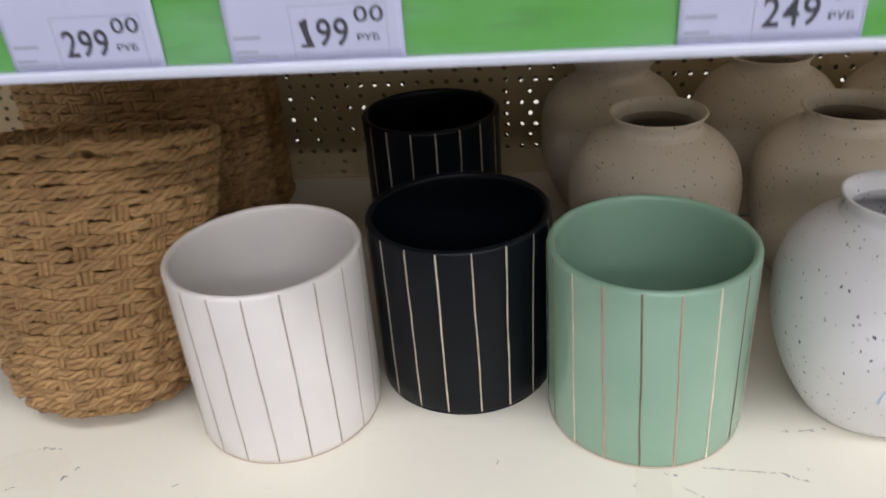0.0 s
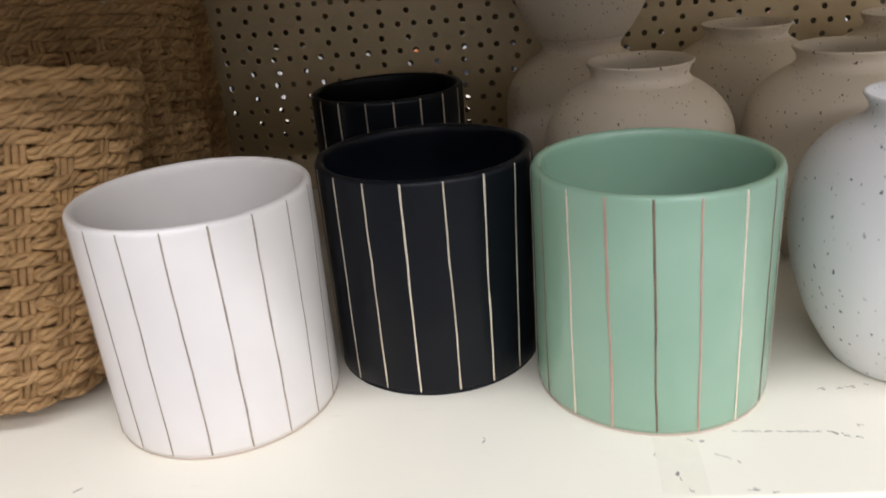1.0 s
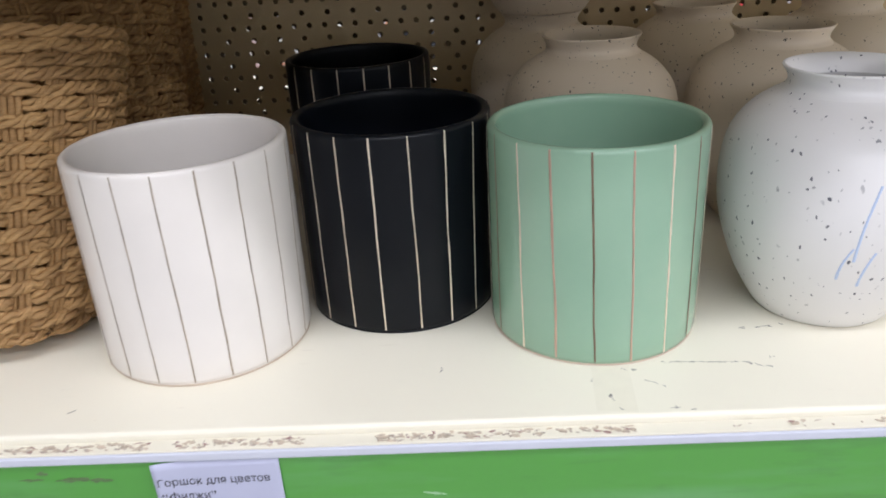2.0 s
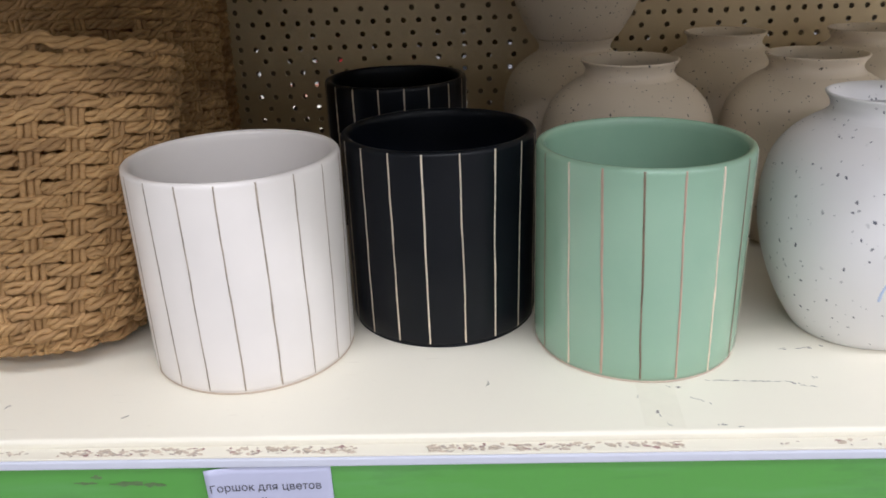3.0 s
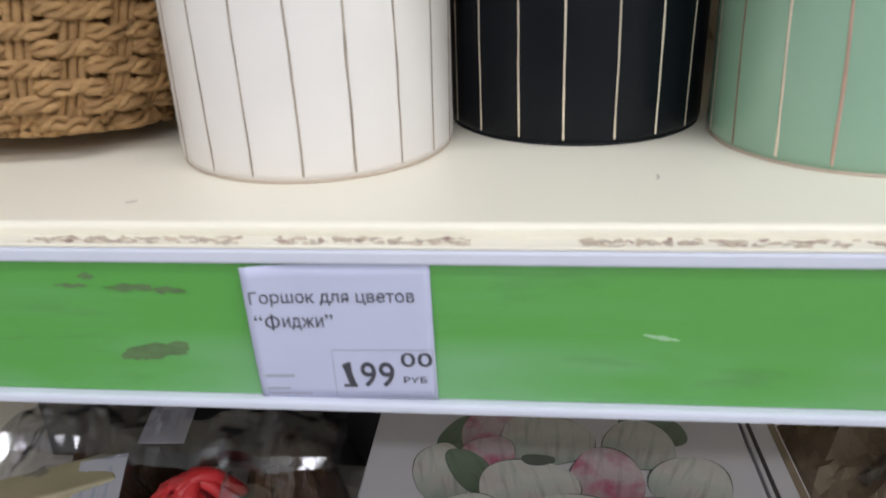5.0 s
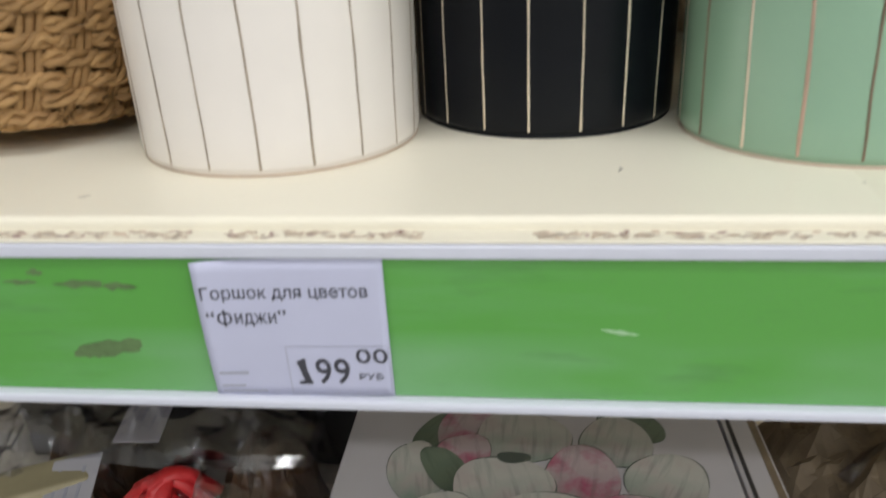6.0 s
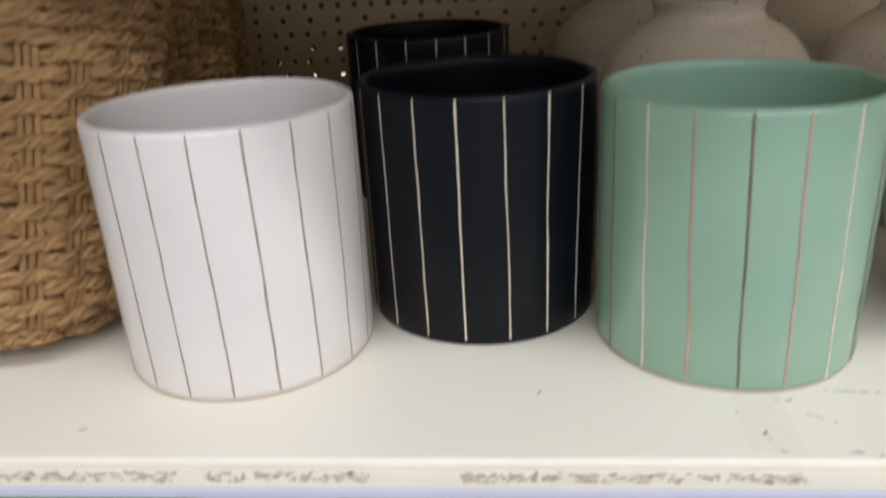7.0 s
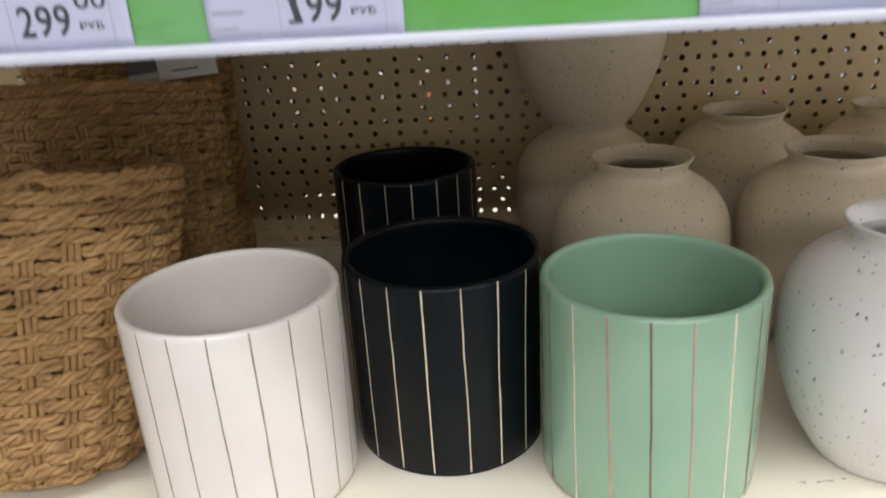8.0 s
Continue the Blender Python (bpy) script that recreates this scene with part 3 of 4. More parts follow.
# ---- seagrass baskets ----
def basket(x, y, tilt, r_base, r_belly, r_top, height, label, seed, squash=0.8, slope=(0, 0), droop=0.0, group="seagrass baskets", lift=0.0):
    """A round basket of two-ply seagrass rope woven over and under paired stakes, with a braided foot and a rolled rim."""
    b = thing("basket", pose(x, y, lift, tilt[0], tilt[1], 0), label, "basket", group=group)
    rnd = random.Random(seed)
    gap = 0.0077
    rows = int(height / gap)
    stakes = 2 * round(r_belly * TAU / 0.0215 / 2)

    def radius(z):
        return float(np.interp(z, [0, 0.010, 0.026, 0.06, height * 0.75, height], [r_base, r_base + 0.45 * (r_belly - r_base), r_base + 0.75 * (r_belly - r_base), r_belly, 0.35 * r_belly + 0.65 * r_top, r_top]))

    count = int(r_belly * TAU / 0.0021)
    ang = np.linspace(0, TAU, count)
    for i in range(rows):
        z0 = 0.006 + i * gap
        r0 = radius(z0)
        phase = i % 2
        solid = i >= rows - 4
        dip = np.cos(ang * stakes / 2 + phase * math.pi)
        window = np.clip((dip - 0.52) / 0.30, 0, 1) * (0.12 if solid else 1.0)
        puff = 1 - window
        wave = 0.0026 * puff - 0.0036 * window
        jit = np.array([noise.noise((math.cos(a) * 9 + i * 1.7, math.sin(a) * 9, seed)) for a in ang])
        zj = np.array([noise.noise((math.cos(a) * 4 - i * 2.3, math.sin(a) * 4, seed + 9)) for a in ang])
        r = r0 + wave + 0.0012 * jit
        z = z0 + 0.0022 * zj
        spin = rnd.uniform(0, TAU)
        for ply in (0, TAU / 3, 2 * TAU / 3):
            verts, faces = [], []
            tw = ang * r0 / 0.0200 * TAU + spin + ply + 2.4 * jit
            rr = r + 0.0016 * np.cos(tw)
            pts = np.stack([rr * np.cos(ang), squash * rr * np.sin(ang), z + (0.0013 + 0.0011 * puff) * np.sin(tw)], axis=1)
            tube(verts, faces, pts, (0.00125 + 0.00065 * puff) * (1 + 0.30 * np.roll(jit, int(ply * 40))), 6)
            part("strand", mesh_of("strand", verts, faces, SEAGRASS), b)
    for k in range(stakes):
        for off in (-0.0040, 0.0, 0.0040):
            verts, faces = [], []
            pts = []
            for s in np.linspace(0, 1, 40):
                z = 0.004 + (height - 0.006) * s
                r = radius(z) - 0.0006
                a = TAU * k / stakes + off / r + 0.01 * noise.noise((k * 2.0, s * 9, seed + off * 900))
                pts.append((r * math.cos(a), squash * r * math.sin(a), z))
            tube(verts, faces, pts, 0.0021, 6)
            part("stake", mesh_of("stake", verts, faces, SEAGRASS), b)
    # rolled rim: three plies that rise and fall over the stake ends
    verts, faces = [], []
    for ply in range(3):
        tw = ang * r_top / 0.030 * TAU + ply * TAU / 3
        lift_z = height - 0.001 + 0.0042 * np.array([noise.noise((math.cos(a) * 6, math.sin(a) * 6, seed + 3)) for a in ang])
        rr = r_top + 0.0012 + 0.0018 * np.cos(tw)
        tube(verts, faces, np.stack([rr * np.cos(ang), squash * rr * np.sin(ang), lift_z + 0.0021 * np.sin(tw)], axis=1), 0.0019, 6)
    part("rim", mesh_of("rim", verts, faces, SEAGRASS), b, label="rolled and twisted seagrass rim")
    # braided foot of short slanting strands
    verts, faces = [], []
    n = int(r_base * TAU / 0.0050)
    for k in range(n):
        a = TAU * k / n
        for layer, (za, zb, ra, rb) in enumerate(((0.002, 0.016, -0.001, 0.0095), (0.0024, 0.0026, -0.012, 0.003))):
            pts = []
            lean = rnd.uniform(0.07, 0.12) * (0.09 / r_base)
            for s in np.linspace(0, 1, 6):
                rr = r_base + ra + (rb - ra) * s + 0.0024 * math.sin(math.pi * s)
                q = a + lean * (s - 0.5) + rnd.uniform(-0.006, 0.006)
                pts.append((rr * math.cos(q), squash * rr * math.sin(q), za + (zb - za) * s))
            tube(verts, faces, pts, rnd.uniform(0.0020, 0.0030), 6)
    tagged(part("foot_braid", mesh_of("foot_braid", verts, faces, SEAGRASS), b), kind="stuff")
    base = [(0.004, 0.0015), (r_base - 0.004, 0.0015), (r_base, 0.003), (r_base, 0.006), (r_base - 0.004, 0.007), (0.004, 0.007)]
    part("base", lathe("base", base, SEAGRASS, 48), b, Matrix.Diagonal((1, squash, 1, 1)))
    # the soft wall sags sideways and backwards, and the rim droops towards the back
    for piece in b.children:
        if piece.name.split(".")[0] == "base":
            continue
        co = np.empty(3 * len(piece.data.vertices), np.float32)
        piece.data.vertices.foreach_get("co", co)
        co = co.reshape(-1, 3)
        co[:, 2] *= 1 - droop * np.clip((co[:, 1] / (squash * r_top) + 1) / 2, 0, 1.1)
        co[:, 0] += slope[0] * co[:, 2]
        co[:, 1] += slope[1] * co[:, 2]
        piece.data.vertices.foreach_set("co", co.ravel())
        piece.data.update()
    return b


basket(-0.262, 0.106, (-7, 0), 0.049, 0.071, 0.083, 0.177, "small honey-brown seagrass basket leaning towards a larger one", 31, squash=0.78, slope=(0.02, 0.20), droop=0.08, lift=0.0062)
basket(-0.292, 0.292, (-2, 0), 0.088, 0.096, 0.099, 0.208, "middle-sized honey-brown seagrass basket behind a smaller one", 32, squash=0.58, droop=0.10, lift=0.0018)
basket(-0.308, 0.412, (0, 0), 0.082, 0.088, 0.090, 0.258, "large brown seagrass basket with a grey card tag", 33, squash=0.56)


# ---- price labels ----
def numeral_one(width, height):
    """The figure 1 with a slanting flag and a foot, upright in the xz plane."""
    bm = bmesh.new()
    stem = 0.25 * width
    mid = 0.56 * width
    foot = 0.11 * height
    line = [(0, 0), (width, 0), (width, foot), (mid + stem / 2, foot), (mid + stem / 2, height), (mid - stem / 2 + 0.0002, height), (0.04 * width, height * 0.90), (0.04 * width, height * 0.76), (mid - stem / 2, height * 0.82), (mid - stem / 2, foot), (0, foot)]
    front = [bm.verts.new((x, -0.00006, z)) for x, z in line]
    back = [bm.verts.new((x, 0.00006, z)) for x, z in line]
    bm.faces.new(front)
    for i in range(len(line)):
        j = (i + 1) % len(line)
        bm.faces.new((front[i], back[i], back[j], front[j]))
    bmesh.ops.triangulate(bm, faces=bm.faces)
    return finish(bm, "numeral", INK)


def price_label(parent_y, parent_z, x0, x1, price, header, tilt, shift, curl, label):
    """A paper price label in the rail, bent a little, its print raised by a hair."""
    w, h = x1 - x0, 0.0520
    tag = thing("price_label", pose((x0 + x1) / 2, parent_y - 0.0079, parent_z - 0.0108, 0, tilt, 0), label, "price label", group="price labels")

    def bend(x, z):
        u, v = x / w + 0.5, -z / h
        return -0.0007 - curl * max(0.0, 1 - u * 4) ** 2 * (1 - v) - 0.0007 * math.sin(math.pi * min(1, max(0, v)))

    verts, faces = [], []
    cols, rws = 24, 12
    for side in (0, 1):
        for i in range(cols + 1):
            for j in range(rws + 1):
                x, z = -w / 2 + w * i / cols, -h * j / rws
                verts.append((x, bend(x, z) + side * 0.00025, z))
    step = (cols + 1) * (rws + 1)
    for side in (0, 1):
        for i in range(cols):
            for j in range(rws):
                a = side * step + i * (rws + 1) + j
                q = (a, a + 1, a + rws + 2, a + rws + 1)
                faces.append(q if side == 0 else q[::-1])
    rim = [i * (rws + 1) for i in range(cols + 1)] + [cols * (rws + 1) + j for j in range(1, rws + 1)] + [i * (rws + 1) + rws for i in reversed(range(cols))] + [j for j in reversed(range(1, rws))]
    for a, c in zip(rim, rim[1:] + rim[:1]):
        faces.append((a, c, c + step, a + step))
    part("paper", mesh_of("paper", verts, faces, PAPER), tag)

    def put(me, x, z, name):
        me.transform(Matrix.Translation((x - w / 2, 0, -z)))
        for v in me.vertices:
            v.co.y += bend(v.co.x, v.co.z) - 0.00014
        part(name, me, tag)

    for text, x, z, wide, tall in header:
        glyphs = lettering(text, wide, tall, INK) if text else box_mesh("letter_stem", (0, -0.00006, 0), (wide, 0.00006, tall), INK)
        put(glyphs, x, z, "product_line")
    for k, ch in enumerate(price):
        put(numeral_one(0.0048, 0.0102) if ch == "1" else lettering(ch, 0.0054, 0.0102, INK, 0.010), 0.0300 + shift + 0.0064 * k, 0.0470, "price_digit")
    for k in range(2):
        put(lettering("0", 0.0050, 0.0056, INK, 0.006), 0.0508 + shift + 0.0058 * k, 0.0386, "price_digit")
    put(lettering("РУБ", 0.0082, 0.0025, INK), 0.0512 + shift, 0.0452, "price_unit")
    for bx, bz, bw, bh in ((0.0022, 0.0430, 0.0105, 0.0011), (0.0022, 0.0482, 0.0085, 0.0009), (0.0022, 0.0503, 0.0160, 0.0008)):
        put(box_mesh("text_bar", (0, -0.00004, 0), (bw, 0.00004, bh), PALE_INK), bx, bz, "text_bar")
    xa, xb, za, zb = 0.0270 + shift, min(w - 0.0006, 0.0627 + shift), 0.0318, 0.0510
    for lo, hi in (((xa, za), (xb, za + 0.00022)), ((xa, za), (xa + 0.00022, zb)), ((xb - 0.00022, za), (xb, zb)), ((xa, zb), (xb, zb + 0.00022))):
        put(box_mesh("ruled_line", (0, -0.00004, 0), (hi[0] - lo[0], 0.00004, hi[1] - lo[1]), PALE_INK), lo[0], hi[1], "ruled_line")
    return tag


price_label(0.0, 0.0, -0.1302, -0.0675, "199", (("Горшок для цветов", 0.0016, 0.0150, 0.0555, 0.0058), ("“", 0.0022, 0.0200, 0.0026, 0.0019), ("О", 0.0056, 0.0232, 0.0050, 0.0046), ("", 0.00775, 0.0240, 0.0007, 0.0062), ("иджи", 0.0116, 0.0241, 0.0140, 0.0049), ("”", 0.0264, 0.0200, 0.0026, 0.0019)), -1.2, 0.0, 0.0022, "white paper price label printed with a pot's name and price")
price_label(-0.0085, RISE - 0.0025, -0.1632, -0.1012, "299", (), 0.0, -0.0066, 0.0006, "white paper price label reading 299")
price_label(-0.0085, RISE - 0.0025, -0.0750, -0.0088, "199", (), 0.0, -0.0022, 0.0006, "white paper price label reading 199")
price_label(-0.0085, RISE - 0.0025, 0.0868, 0.1474, "249", (), 0.0, -0.0024, 0.0006, "white paper price label reading 249")

# ---- the card tag on the large basket ----
tag = thing("card_tag", pose(-0.2440, 0.3540, 0.2170, -2, -5, 0), "grey and white card tag hanging on a basket", "card tag")
part("card", box_mesh("card", (-0.038, 0, -0.020), (0.038, 0.0006, 0.036), plain("grey_card", (0.50, 0.51, 0.54), 0.5), 0.0002), tag)
part("printed_picture", box_mesh("printed_picture", (-0.038, -0.0002, -0.012), (-0.012, 0.0001, 0.034), plain("dark_print", (0.13, 0.12, 0.12), 0.5)), tag)
part("white_foot", box_mesh("white_foot", (-0.012, -0.0002, -0.0198), (0.038, 0.0001, 0.010), plain("white_print", (0.82, 0.82, 0.83), 0.5)), tag)
part("text_bar", box_mesh("text_bar", (0.000, -0.0004, -0.0135), (0.022, 0.0, -0.0125), INK), tag)

# ---- packed goods on the shelf below ----
LID_WHITE = plain("white_lid_card", (0.47, 0.455, 0.475), 0.5, cloud=0.06)
DARK_CARD = plain("dark_card", (0.03, 0.028, 0.028), 0.6)
KRAFT = plain("kraft_paper", (0.19, 0.145, 0.095), 0.7, cloud=0.3, scale=60)
RED_CLOTH = plain("red_ribbon", (0.55, 0.025, 0.03), 0.4, cloud=0.3, scale=60)
OLIVE = plain("olive_block", (0.36, 0.32, 0.20), 0.6, cloud=0.2)
AMBER = plain("amber_filling", (0.17, 0.095, 0.045), 0.5, cloud=0.5, scale=120)
WHITE_CARD = plain("white_insert_card", (0.42, 0.42, 0.47), 0.5, cloud=0.05)


def petal_paint(name, tip, base, blush, amount):
    """Watercolour petal: pale towards its tip, grey-green at its base, streaked, with a loose blush."""
    m, t, b = material(name, tip, 0.5)
    w = coords(t)
    split = t.nodes.new("ShaderNodeSeparateXYZ")
    t.links.new(w, split.inputs[0])
    wash = times(t, split.outputs[1], times(t, noise_of(t, w, 70, 3), 0.022, "MULTIPLY"), "ADD")
    c = blend(t, ramp(t, wash, 0.016, -0.008), tip, base)
    spot = times(t, ramp(t, noise_of(t, w, 55, 4), 0.46, 0.66), amount)
    c = blend(t, spot, c, blush)
    streak = noise_of(t, coords(t, (260, 28, 1)), 1.0, 3)
    t.links.new(blend(t, times(t, ramp(t, streak, 0.52, 0.72), 0.45), c, tuple(v * 0.55 for v in base)), b.inputs["Base Color"])
    return m


PETALS = (petal_paint("pale_petal_print", (0.44, 0.44, 0.40), (0.20, 0.25, 0.21), (0.40, 0.30, 0.30), 0.5), petal_paint("pink_petal_print", (0.42, 0.34, 0.35), (0.24, 0.22, 0.21), (0.33, 0.05, 0.12), 0.9),
          petal_paint("leaf_print", (0.13, 0.17, 0.12), (0.05, 0.075, 0.05), (0.10, 0.11, 0.07), 0.4))
PETAL_LINE = plain("petal_outline_print", (0.07, 0.085, 0.07), 0.5)


def petal_mesh(name, a, b, thick, mat):
    bm = bmesh.new()
    ring_top, ring_low = [], []
    n = 28
    for k in range(n):
        q = TAU * k / n
        r = 1 + 0.06 * math.sin(3 * q + a * 900) - 0.10 * max(0, math.sin(q)) ** 6
        ring_top.append(bm.verts.new((a * r * math.cos(q), b * r * math.sin(q), thick)))
        ring_low.append(bm.verts.new((a * r * math.cos(q), b * r * math.sin(q), 0)))
    bm.faces.new(ring_top)
    for k in range(n):
        bm.faces.new((ring_top[k], ring_low[k], ring_low[(k + 1) % n], ring_top[(k + 1) % n]))
    return finish(bm, name, mat)


TOP = -0.150
DEEPER = Matrix.Translation((0.0045, 0.0395, -RISE)) @ Matrix.Diagonal((1.173, 1.173, 0.774, 1))
gift_box = thing("gift_box", DEEPER, "white card gift box with a pale blossom print", "gift box")
part("carton", box_mesh("carton", (-0.107, 0.012, 0.0), (0.0705, 0.195, RISE + TOP - 0.012), LID_WHITE, 0.001), gift_box)
part("lid", box_mesh("lid", (-0.1095, 0.009, RISE + TOP - 0.032), (0.0725, 0.198, RISE + TOP), LID_WHITE, 0.0012), gift_box)
flower_bed = RISE + TOP
for k, (x, y, a, b, turn, tint) in enumerate(((-0.040, 0.1035, 0.017, 0.009, 10, 2), (0.030, 0.0945, 0.017, 0.012, -30, 2), (-0.066, 0.085, 0.009, 0.016, -25, 2), (-0.073, 0.055, 0.0125, 0.024, 12, 0), (-0.052, 0.087, 0.013, 0.022, -12, 1),
                                             (-0.024, 0.083, 0.023, 0.021, 0, 0), (0.021, 0.081, 0.017, 0.020, -14, 0), (-0.051, 0.070, 0.013, 0.014, 10, 1), (-0.060, 0.058, 0.009, 0.018, 30, 2), (0.041, 0.053, 0.018, 0.021, -24, 0),
                                             (0.003, 0.055, 0.017, 0.023, -8, 1), (-0.033, 0.046, 0.023, 0.022, 14, 0), (-0.013, 0.028, 0.024, 0.016, 4, 0), (0.030, 0.030, 0.022, 0.014, -6, 1), (-0.060, 0.028, 0.018, 0.013, 20, 0))):
    z = flower_bed + 0.0001 * k
    part("petal_outline", petal_mesh("petal_outline", a * 1.02, b * 1.02, 0.00014, PETAL_LINE), gift_box, pose(x, y, z, 0, 0, turn))
    part("petal", petal_mesh("petal", a, b, 0.0002, PETALS[tint]), gift_box, pose(x, y, z, 0, 0, turn))
part("bud_heart", petal_mesh("bud_heart", 0.008, 0.004, 0.0019, PETAL_LINE), gift_box, pose(-0.028, 0.066, flower_bed, 0, 0, 0))

slim_box = thing("slim_box", DEEPER, "slim white card box with a black line", "box")
part("carton", box_mesh("carton", (0.0745, 0.010, 0.0), (0.0915, 0.200, RISE + TOP - 0.002), LID_WHITE, 0.0008), slim_box)
part("black_line", box_mesh("black_line", (0.0765, 0.012, RISE + TOP - 0.0022), (0.0785, 0.120, RISE + TOP - 0.0016), DARK_CARD), slim_box)
part("printed_band", box_mesh("printed_band", (0.0870, 0.011, RISE + TOP - 0.0022), (0.0905, 0.199, RISE + TOP - 0.0017), KRAFT), slim_box)


def crumpled(name, lo, hi, z, height, mat, seed, nx=40, ny=30, thick=0.0006, sharp=1.0):
    """A crumpled sheet of film or paper that domes over what it wraps and falls to its edges."""
    verts, faces = [], []
    for side in (0, 1):
        for i in range(nx + 1):
            for j in range(ny + 1):
                u, v = i / nx, j / ny
                dome = (max(0.0, math.sin(math.pi * u)) ** 0.35) * (max(0.0, math.sin(math.pi * v)) ** 0.35)
                fold = abs(noise.noise((u * 5 + seed, v * 4, 0.3))) * 0.55 + abs(noise.noise((u * 11, v * 9 + seed, 2.3))) * 0.28
                x = lo[0] + (hi[0] - lo[0]) * u + 0.006 * noise.noise((u * 6, v * 6, seed))
                y = lo[1] + (hi[1] - lo[1]) * v + 0.006 * noise.noise((u * 6, v * 6, seed + 4))
                verts.append((x, y, z + height * dome * (1 - 0.55 * sharp * fold) - side * thick))
    step = (nx + 1) * (ny + 1)
    for side in (0, 1):
        for i in range(nx):
            for j in range(ny):
                a = side * step + i * (ny + 1) + j
                q = (a, a + ny + 1, a + ny + 2, a + 1)
                faces.append(q if side == 0 else q[::-1])
    return mesh_of(name, verts, faces, mat, smooth=False)


FILM, film_tree, film_bsdf = material("clear_film", (0.50, 0.50, 0.55), 0.07)
film_tree.nodes.remove(film_bsdf)
film_clear = film_tree.nodes.new("ShaderNodeBsdfTransparent")
film_clear.inputs["Color"].default_value = (0.90, 0.90, 0.92, 1)
film_gloss = node(film_tree, "ShaderNodeBsdfGlossy", Roughness=0.10)
film_mix = film_tree.nodes.new("ShaderNodeMixShader")
film_mix.inputs[0].default_value = 0.10
film_tree.links.new(film_clear.outputs[0], film_mix.inputs[1])
film_tree.links.new(film_gloss.outputs[0], film_mix.inputs[2])
film_tree.links.new(film_mix.outputs[0], film_tree.nodes["Material Output"].inputs["Surface"])

# black block added in place of the deep shade behind the bags
gap_block = thing("dark_carton", pose(-0.27, 0.30, -RISE), "black block added to darken the gap at the back of the lower shelf", "carton")
part("carton", box_mesh("carton", (-0.17, -0.03, 0.0), (0.162, 0.05, 0.255), DARK_CARD, 0.002), gap_block)
part("lid", box_mesh("lid", (-0.172, -0.032, 0.215), (0.164, 0.052, 0.258), DARK_CARD, 0.002), gap_block)
kraft_bag = thing("paper_bag", DEEPER, "crumpled brown kraft paper bag of goods", "paper bag")
part("paper", crumpled("paper", (0.100, 0.02), (0.27, 0.20), 0.0, 0.182, KRAFT, 3.0), kraft_bag)
part("film_wrap", crumpled("film_wrap", (0.112, 0.014), (0.262, 0.150), 0.0, 0.186, FILM, 6.0), kraft_bag, label="clear film over the paper")

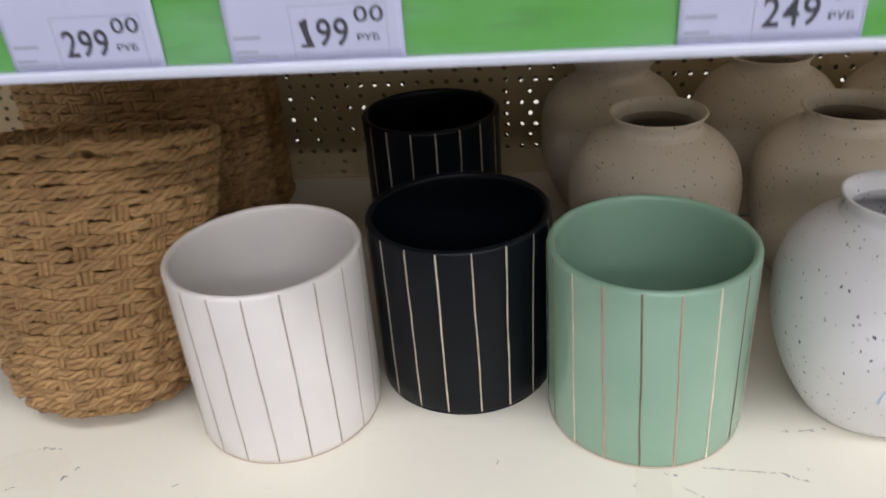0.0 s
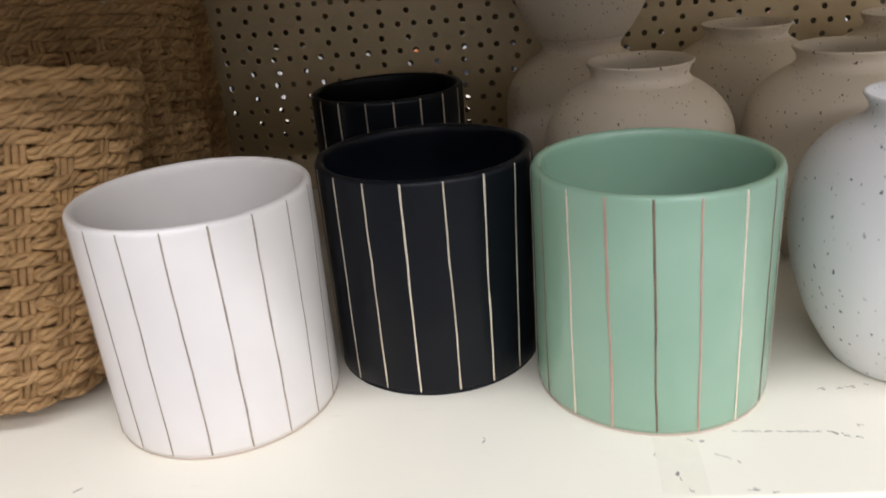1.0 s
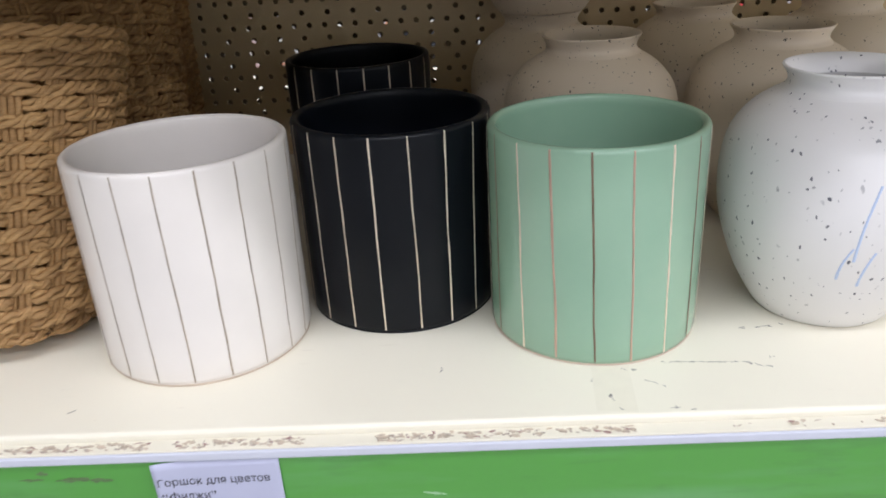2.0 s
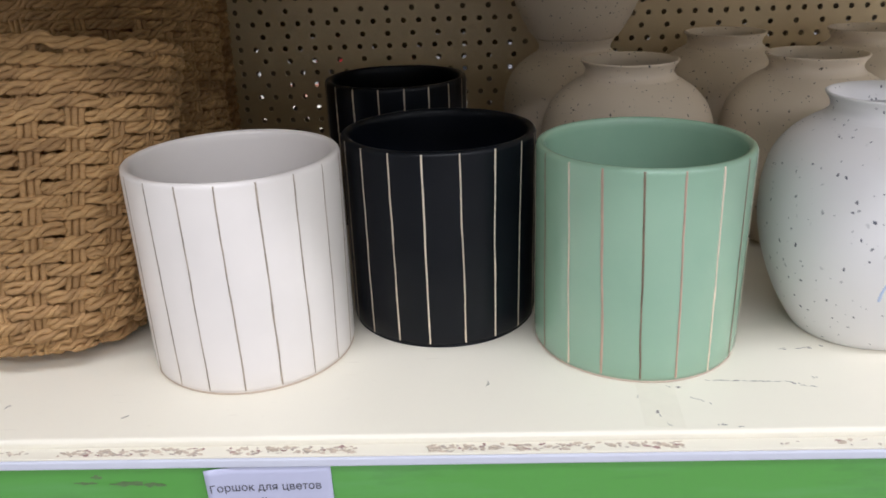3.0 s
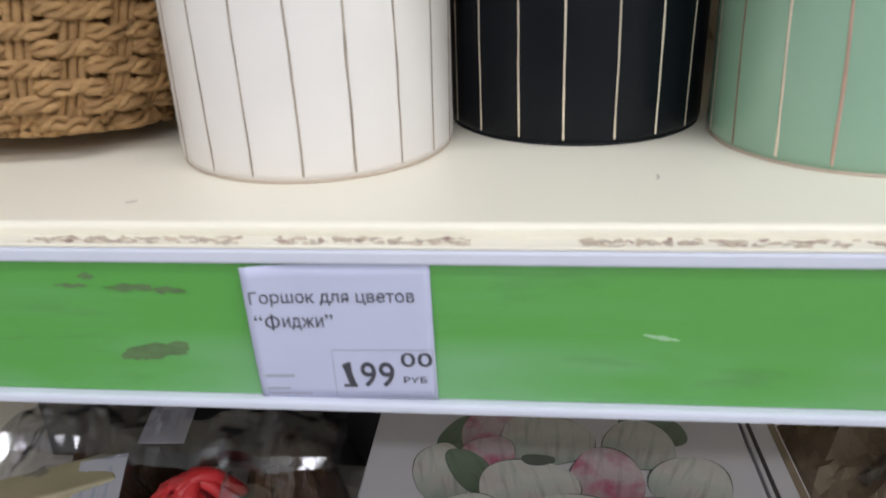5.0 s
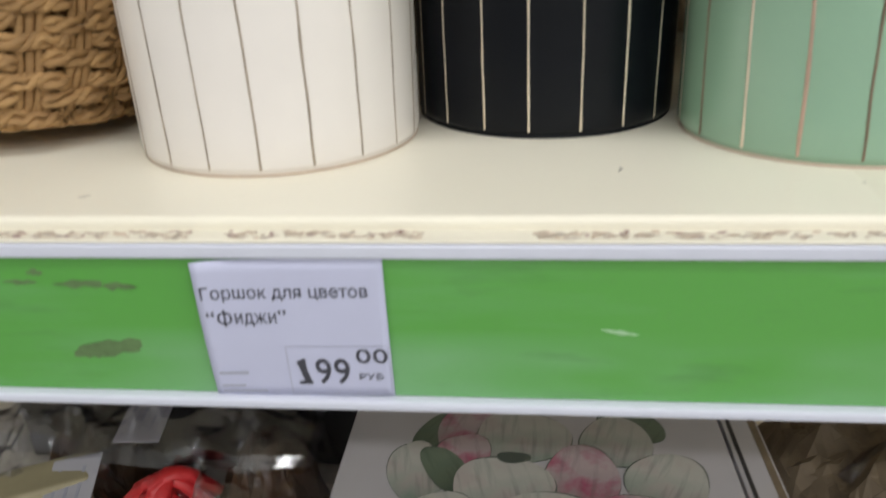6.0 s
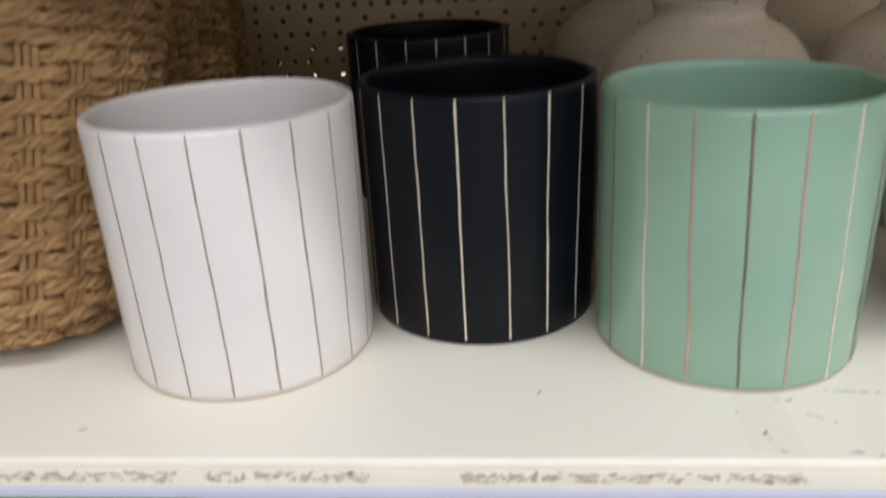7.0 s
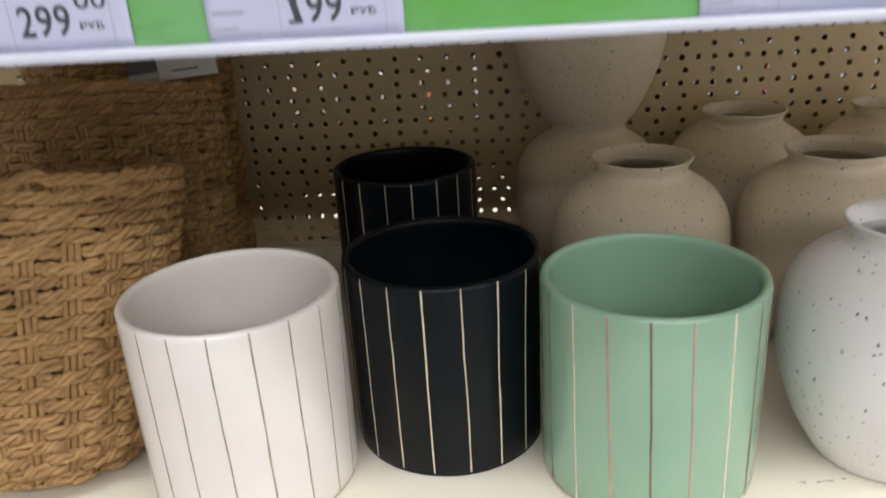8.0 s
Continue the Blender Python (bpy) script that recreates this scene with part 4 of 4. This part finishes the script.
for k, (x0, x1, y0, y1, top, seed) in enumerate(((-0.232, -0.132, 0.015, 0.175, 0.176, 5.0), (-0.345, -0.238, 0.02, 0.18, 0.180, 8.0))):
    bag = thing("film_bag", DEEPER, "clear film bag of red and amber trimmings" if k == 0 else "clear film bag with an olive block inside", "film bag", group="film bags of trimmings")
    part("film", crumpled("film", (x0, y0), (x1, y1), 0.0, top + 0.006, FILM, seed, 26, 30), bag)
    part("flap", crumpled("flap", (x0 - 0.030, y0 + 0.055), (x1 + 0.002, y1 + 0.01), top - 0.022, 0.030, FILM, seed + 6, 34, 26, sharp=1.6), bag)
    cx, cy = (x0 + x1) / 2, (y0 + y1) / 2
    card_at = pose(x0 + 0.004, y0 + 0.092, top - 0.012, 10, 6, 8) if k == 0 else pose(x1 - 0.006, y0 + 0.030, top - 0.026, 8, -6, 16)
    part("insert_card", box_mesh("insert_card", (-0.012, -0.024, -0.0006), (0.012, 0.024, 0.0006), WHITE_CARD, 0.0003), bag, card_at)
    for q in range(3):
        part("text_bar", box_mesh("text_bar", (-0.008 + 0.006 * q, -0.015, 0.0006), (-0.0065 + 0.006 * q, 0.016 - 0.006 * (q % 2), 0.0009), PALE_INK), bag, card_at)
    part("amber_filling", crumpled("amber_filling", (cx - 0.018, cy - 0.02), (x1 - 0.010, y1 - 0.02), 0.002, top - 0.040, AMBER, seed + 1, 24, 24), bag)
    if k == 0:
        rnd = random.Random(4)
        for q in range(14):
            verts, faces = [], []
            a = rnd.uniform(0, TAU)
            pts = []
            for s in np.linspace(0, 1, 14):
                pts.append((x0 + 0.022 + 0.040 * (s - 0.5) * math.cos(a) + 0.004 * q * 0.3, y0 + 0.042 + 0.040 * (s - 0.5) * math.sin(a), 0.118 + 0.030 * math.sin(math.pi * s) + 0.0012 * q))
            tube(verts, faces, pts, 0.0045, 6)
            part("ribbon_loop", mesh_of("ribbon_loop", verts, faces, RED_CLOTH), bag, label="loop of red ribbon")
        part("ribbon_heart", crumpled("ribbon_heart", (x0 - 0.012, y0 + 0.006), (x0 + 0.058, y0 + 0.082), 0.002, 0.134, RED_CLOTH, 2.0, 20, 20), bag, label="bunch of red ribbon")
    else:
        part("olive_block", box_mesh("olive_block", (-0.028, -0.014, -0.006), (0.028, 0.014, 0.006), OLIVE, 0.002), bag, pose(x1 - 0.030, y0 + 0.036, 0.150, -8, 0, 28))
        part("block_stack", box_mesh("block_stack", (-0.022, -0.012, -0.072), (0.022, 0.012, 0.072), OLIVE, 0.002), bag, pose(x1 - 0.030, y0 + 0.040, 0.0735, 0, 0, 28))

# ---- goods across the aisle behind the rack, glimpsed through the holes ----
structure("far_plinth", (-1.5, 1.95, FLOOR), (1.5, 2.35, -0.52), CREAM, 0.004, "cream steel plinth across the rear aisle", "plinth")
CARTON_CARDS = [plain("carton_card", c, 0.5) for c in ((0.78, 0.78, 0.78), (0.62, 0.06, 0.06), (0.08, 0.10, 0.50), (0.05, 0.05, 0.06), (0.70, 0.70, 0.72), (0.62, 0.22, 0.08))]
CARTON_WORDS = ("white", "red", "blue", "black", "pale grey", "orange")
rnd = random.Random(12)
x = -1.2
while x < 1.25:
    k = rnd.choice((0, 0, 1, 2, 3, 4, 5, 3, 3))
    if 0.0 < x < 0.42:
        k = 3
    w, h = rnd.uniform(0.04, 0.12), rnd.uniform(0.28, 0.62)
    c = thing("carton", pose(x, 1.98, -0.52), CARTON_WORDS[k] + " card carton standing on the plinth across the aisle", "carton", group="cartons across the aisle")
    part("box", box_mesh("box", (0, 0, 0), (w, 0.2, h), CARTON_CARDS[k], 0.002), c)
    part("tape", box_mesh("tape", (w * 0.4, -0.0006, 0.001), (w * 0.6, 0.2006, h + 0.0006), WHITE_CARD), c)
    x += w + rnd.uniform(0.004, 0.03)
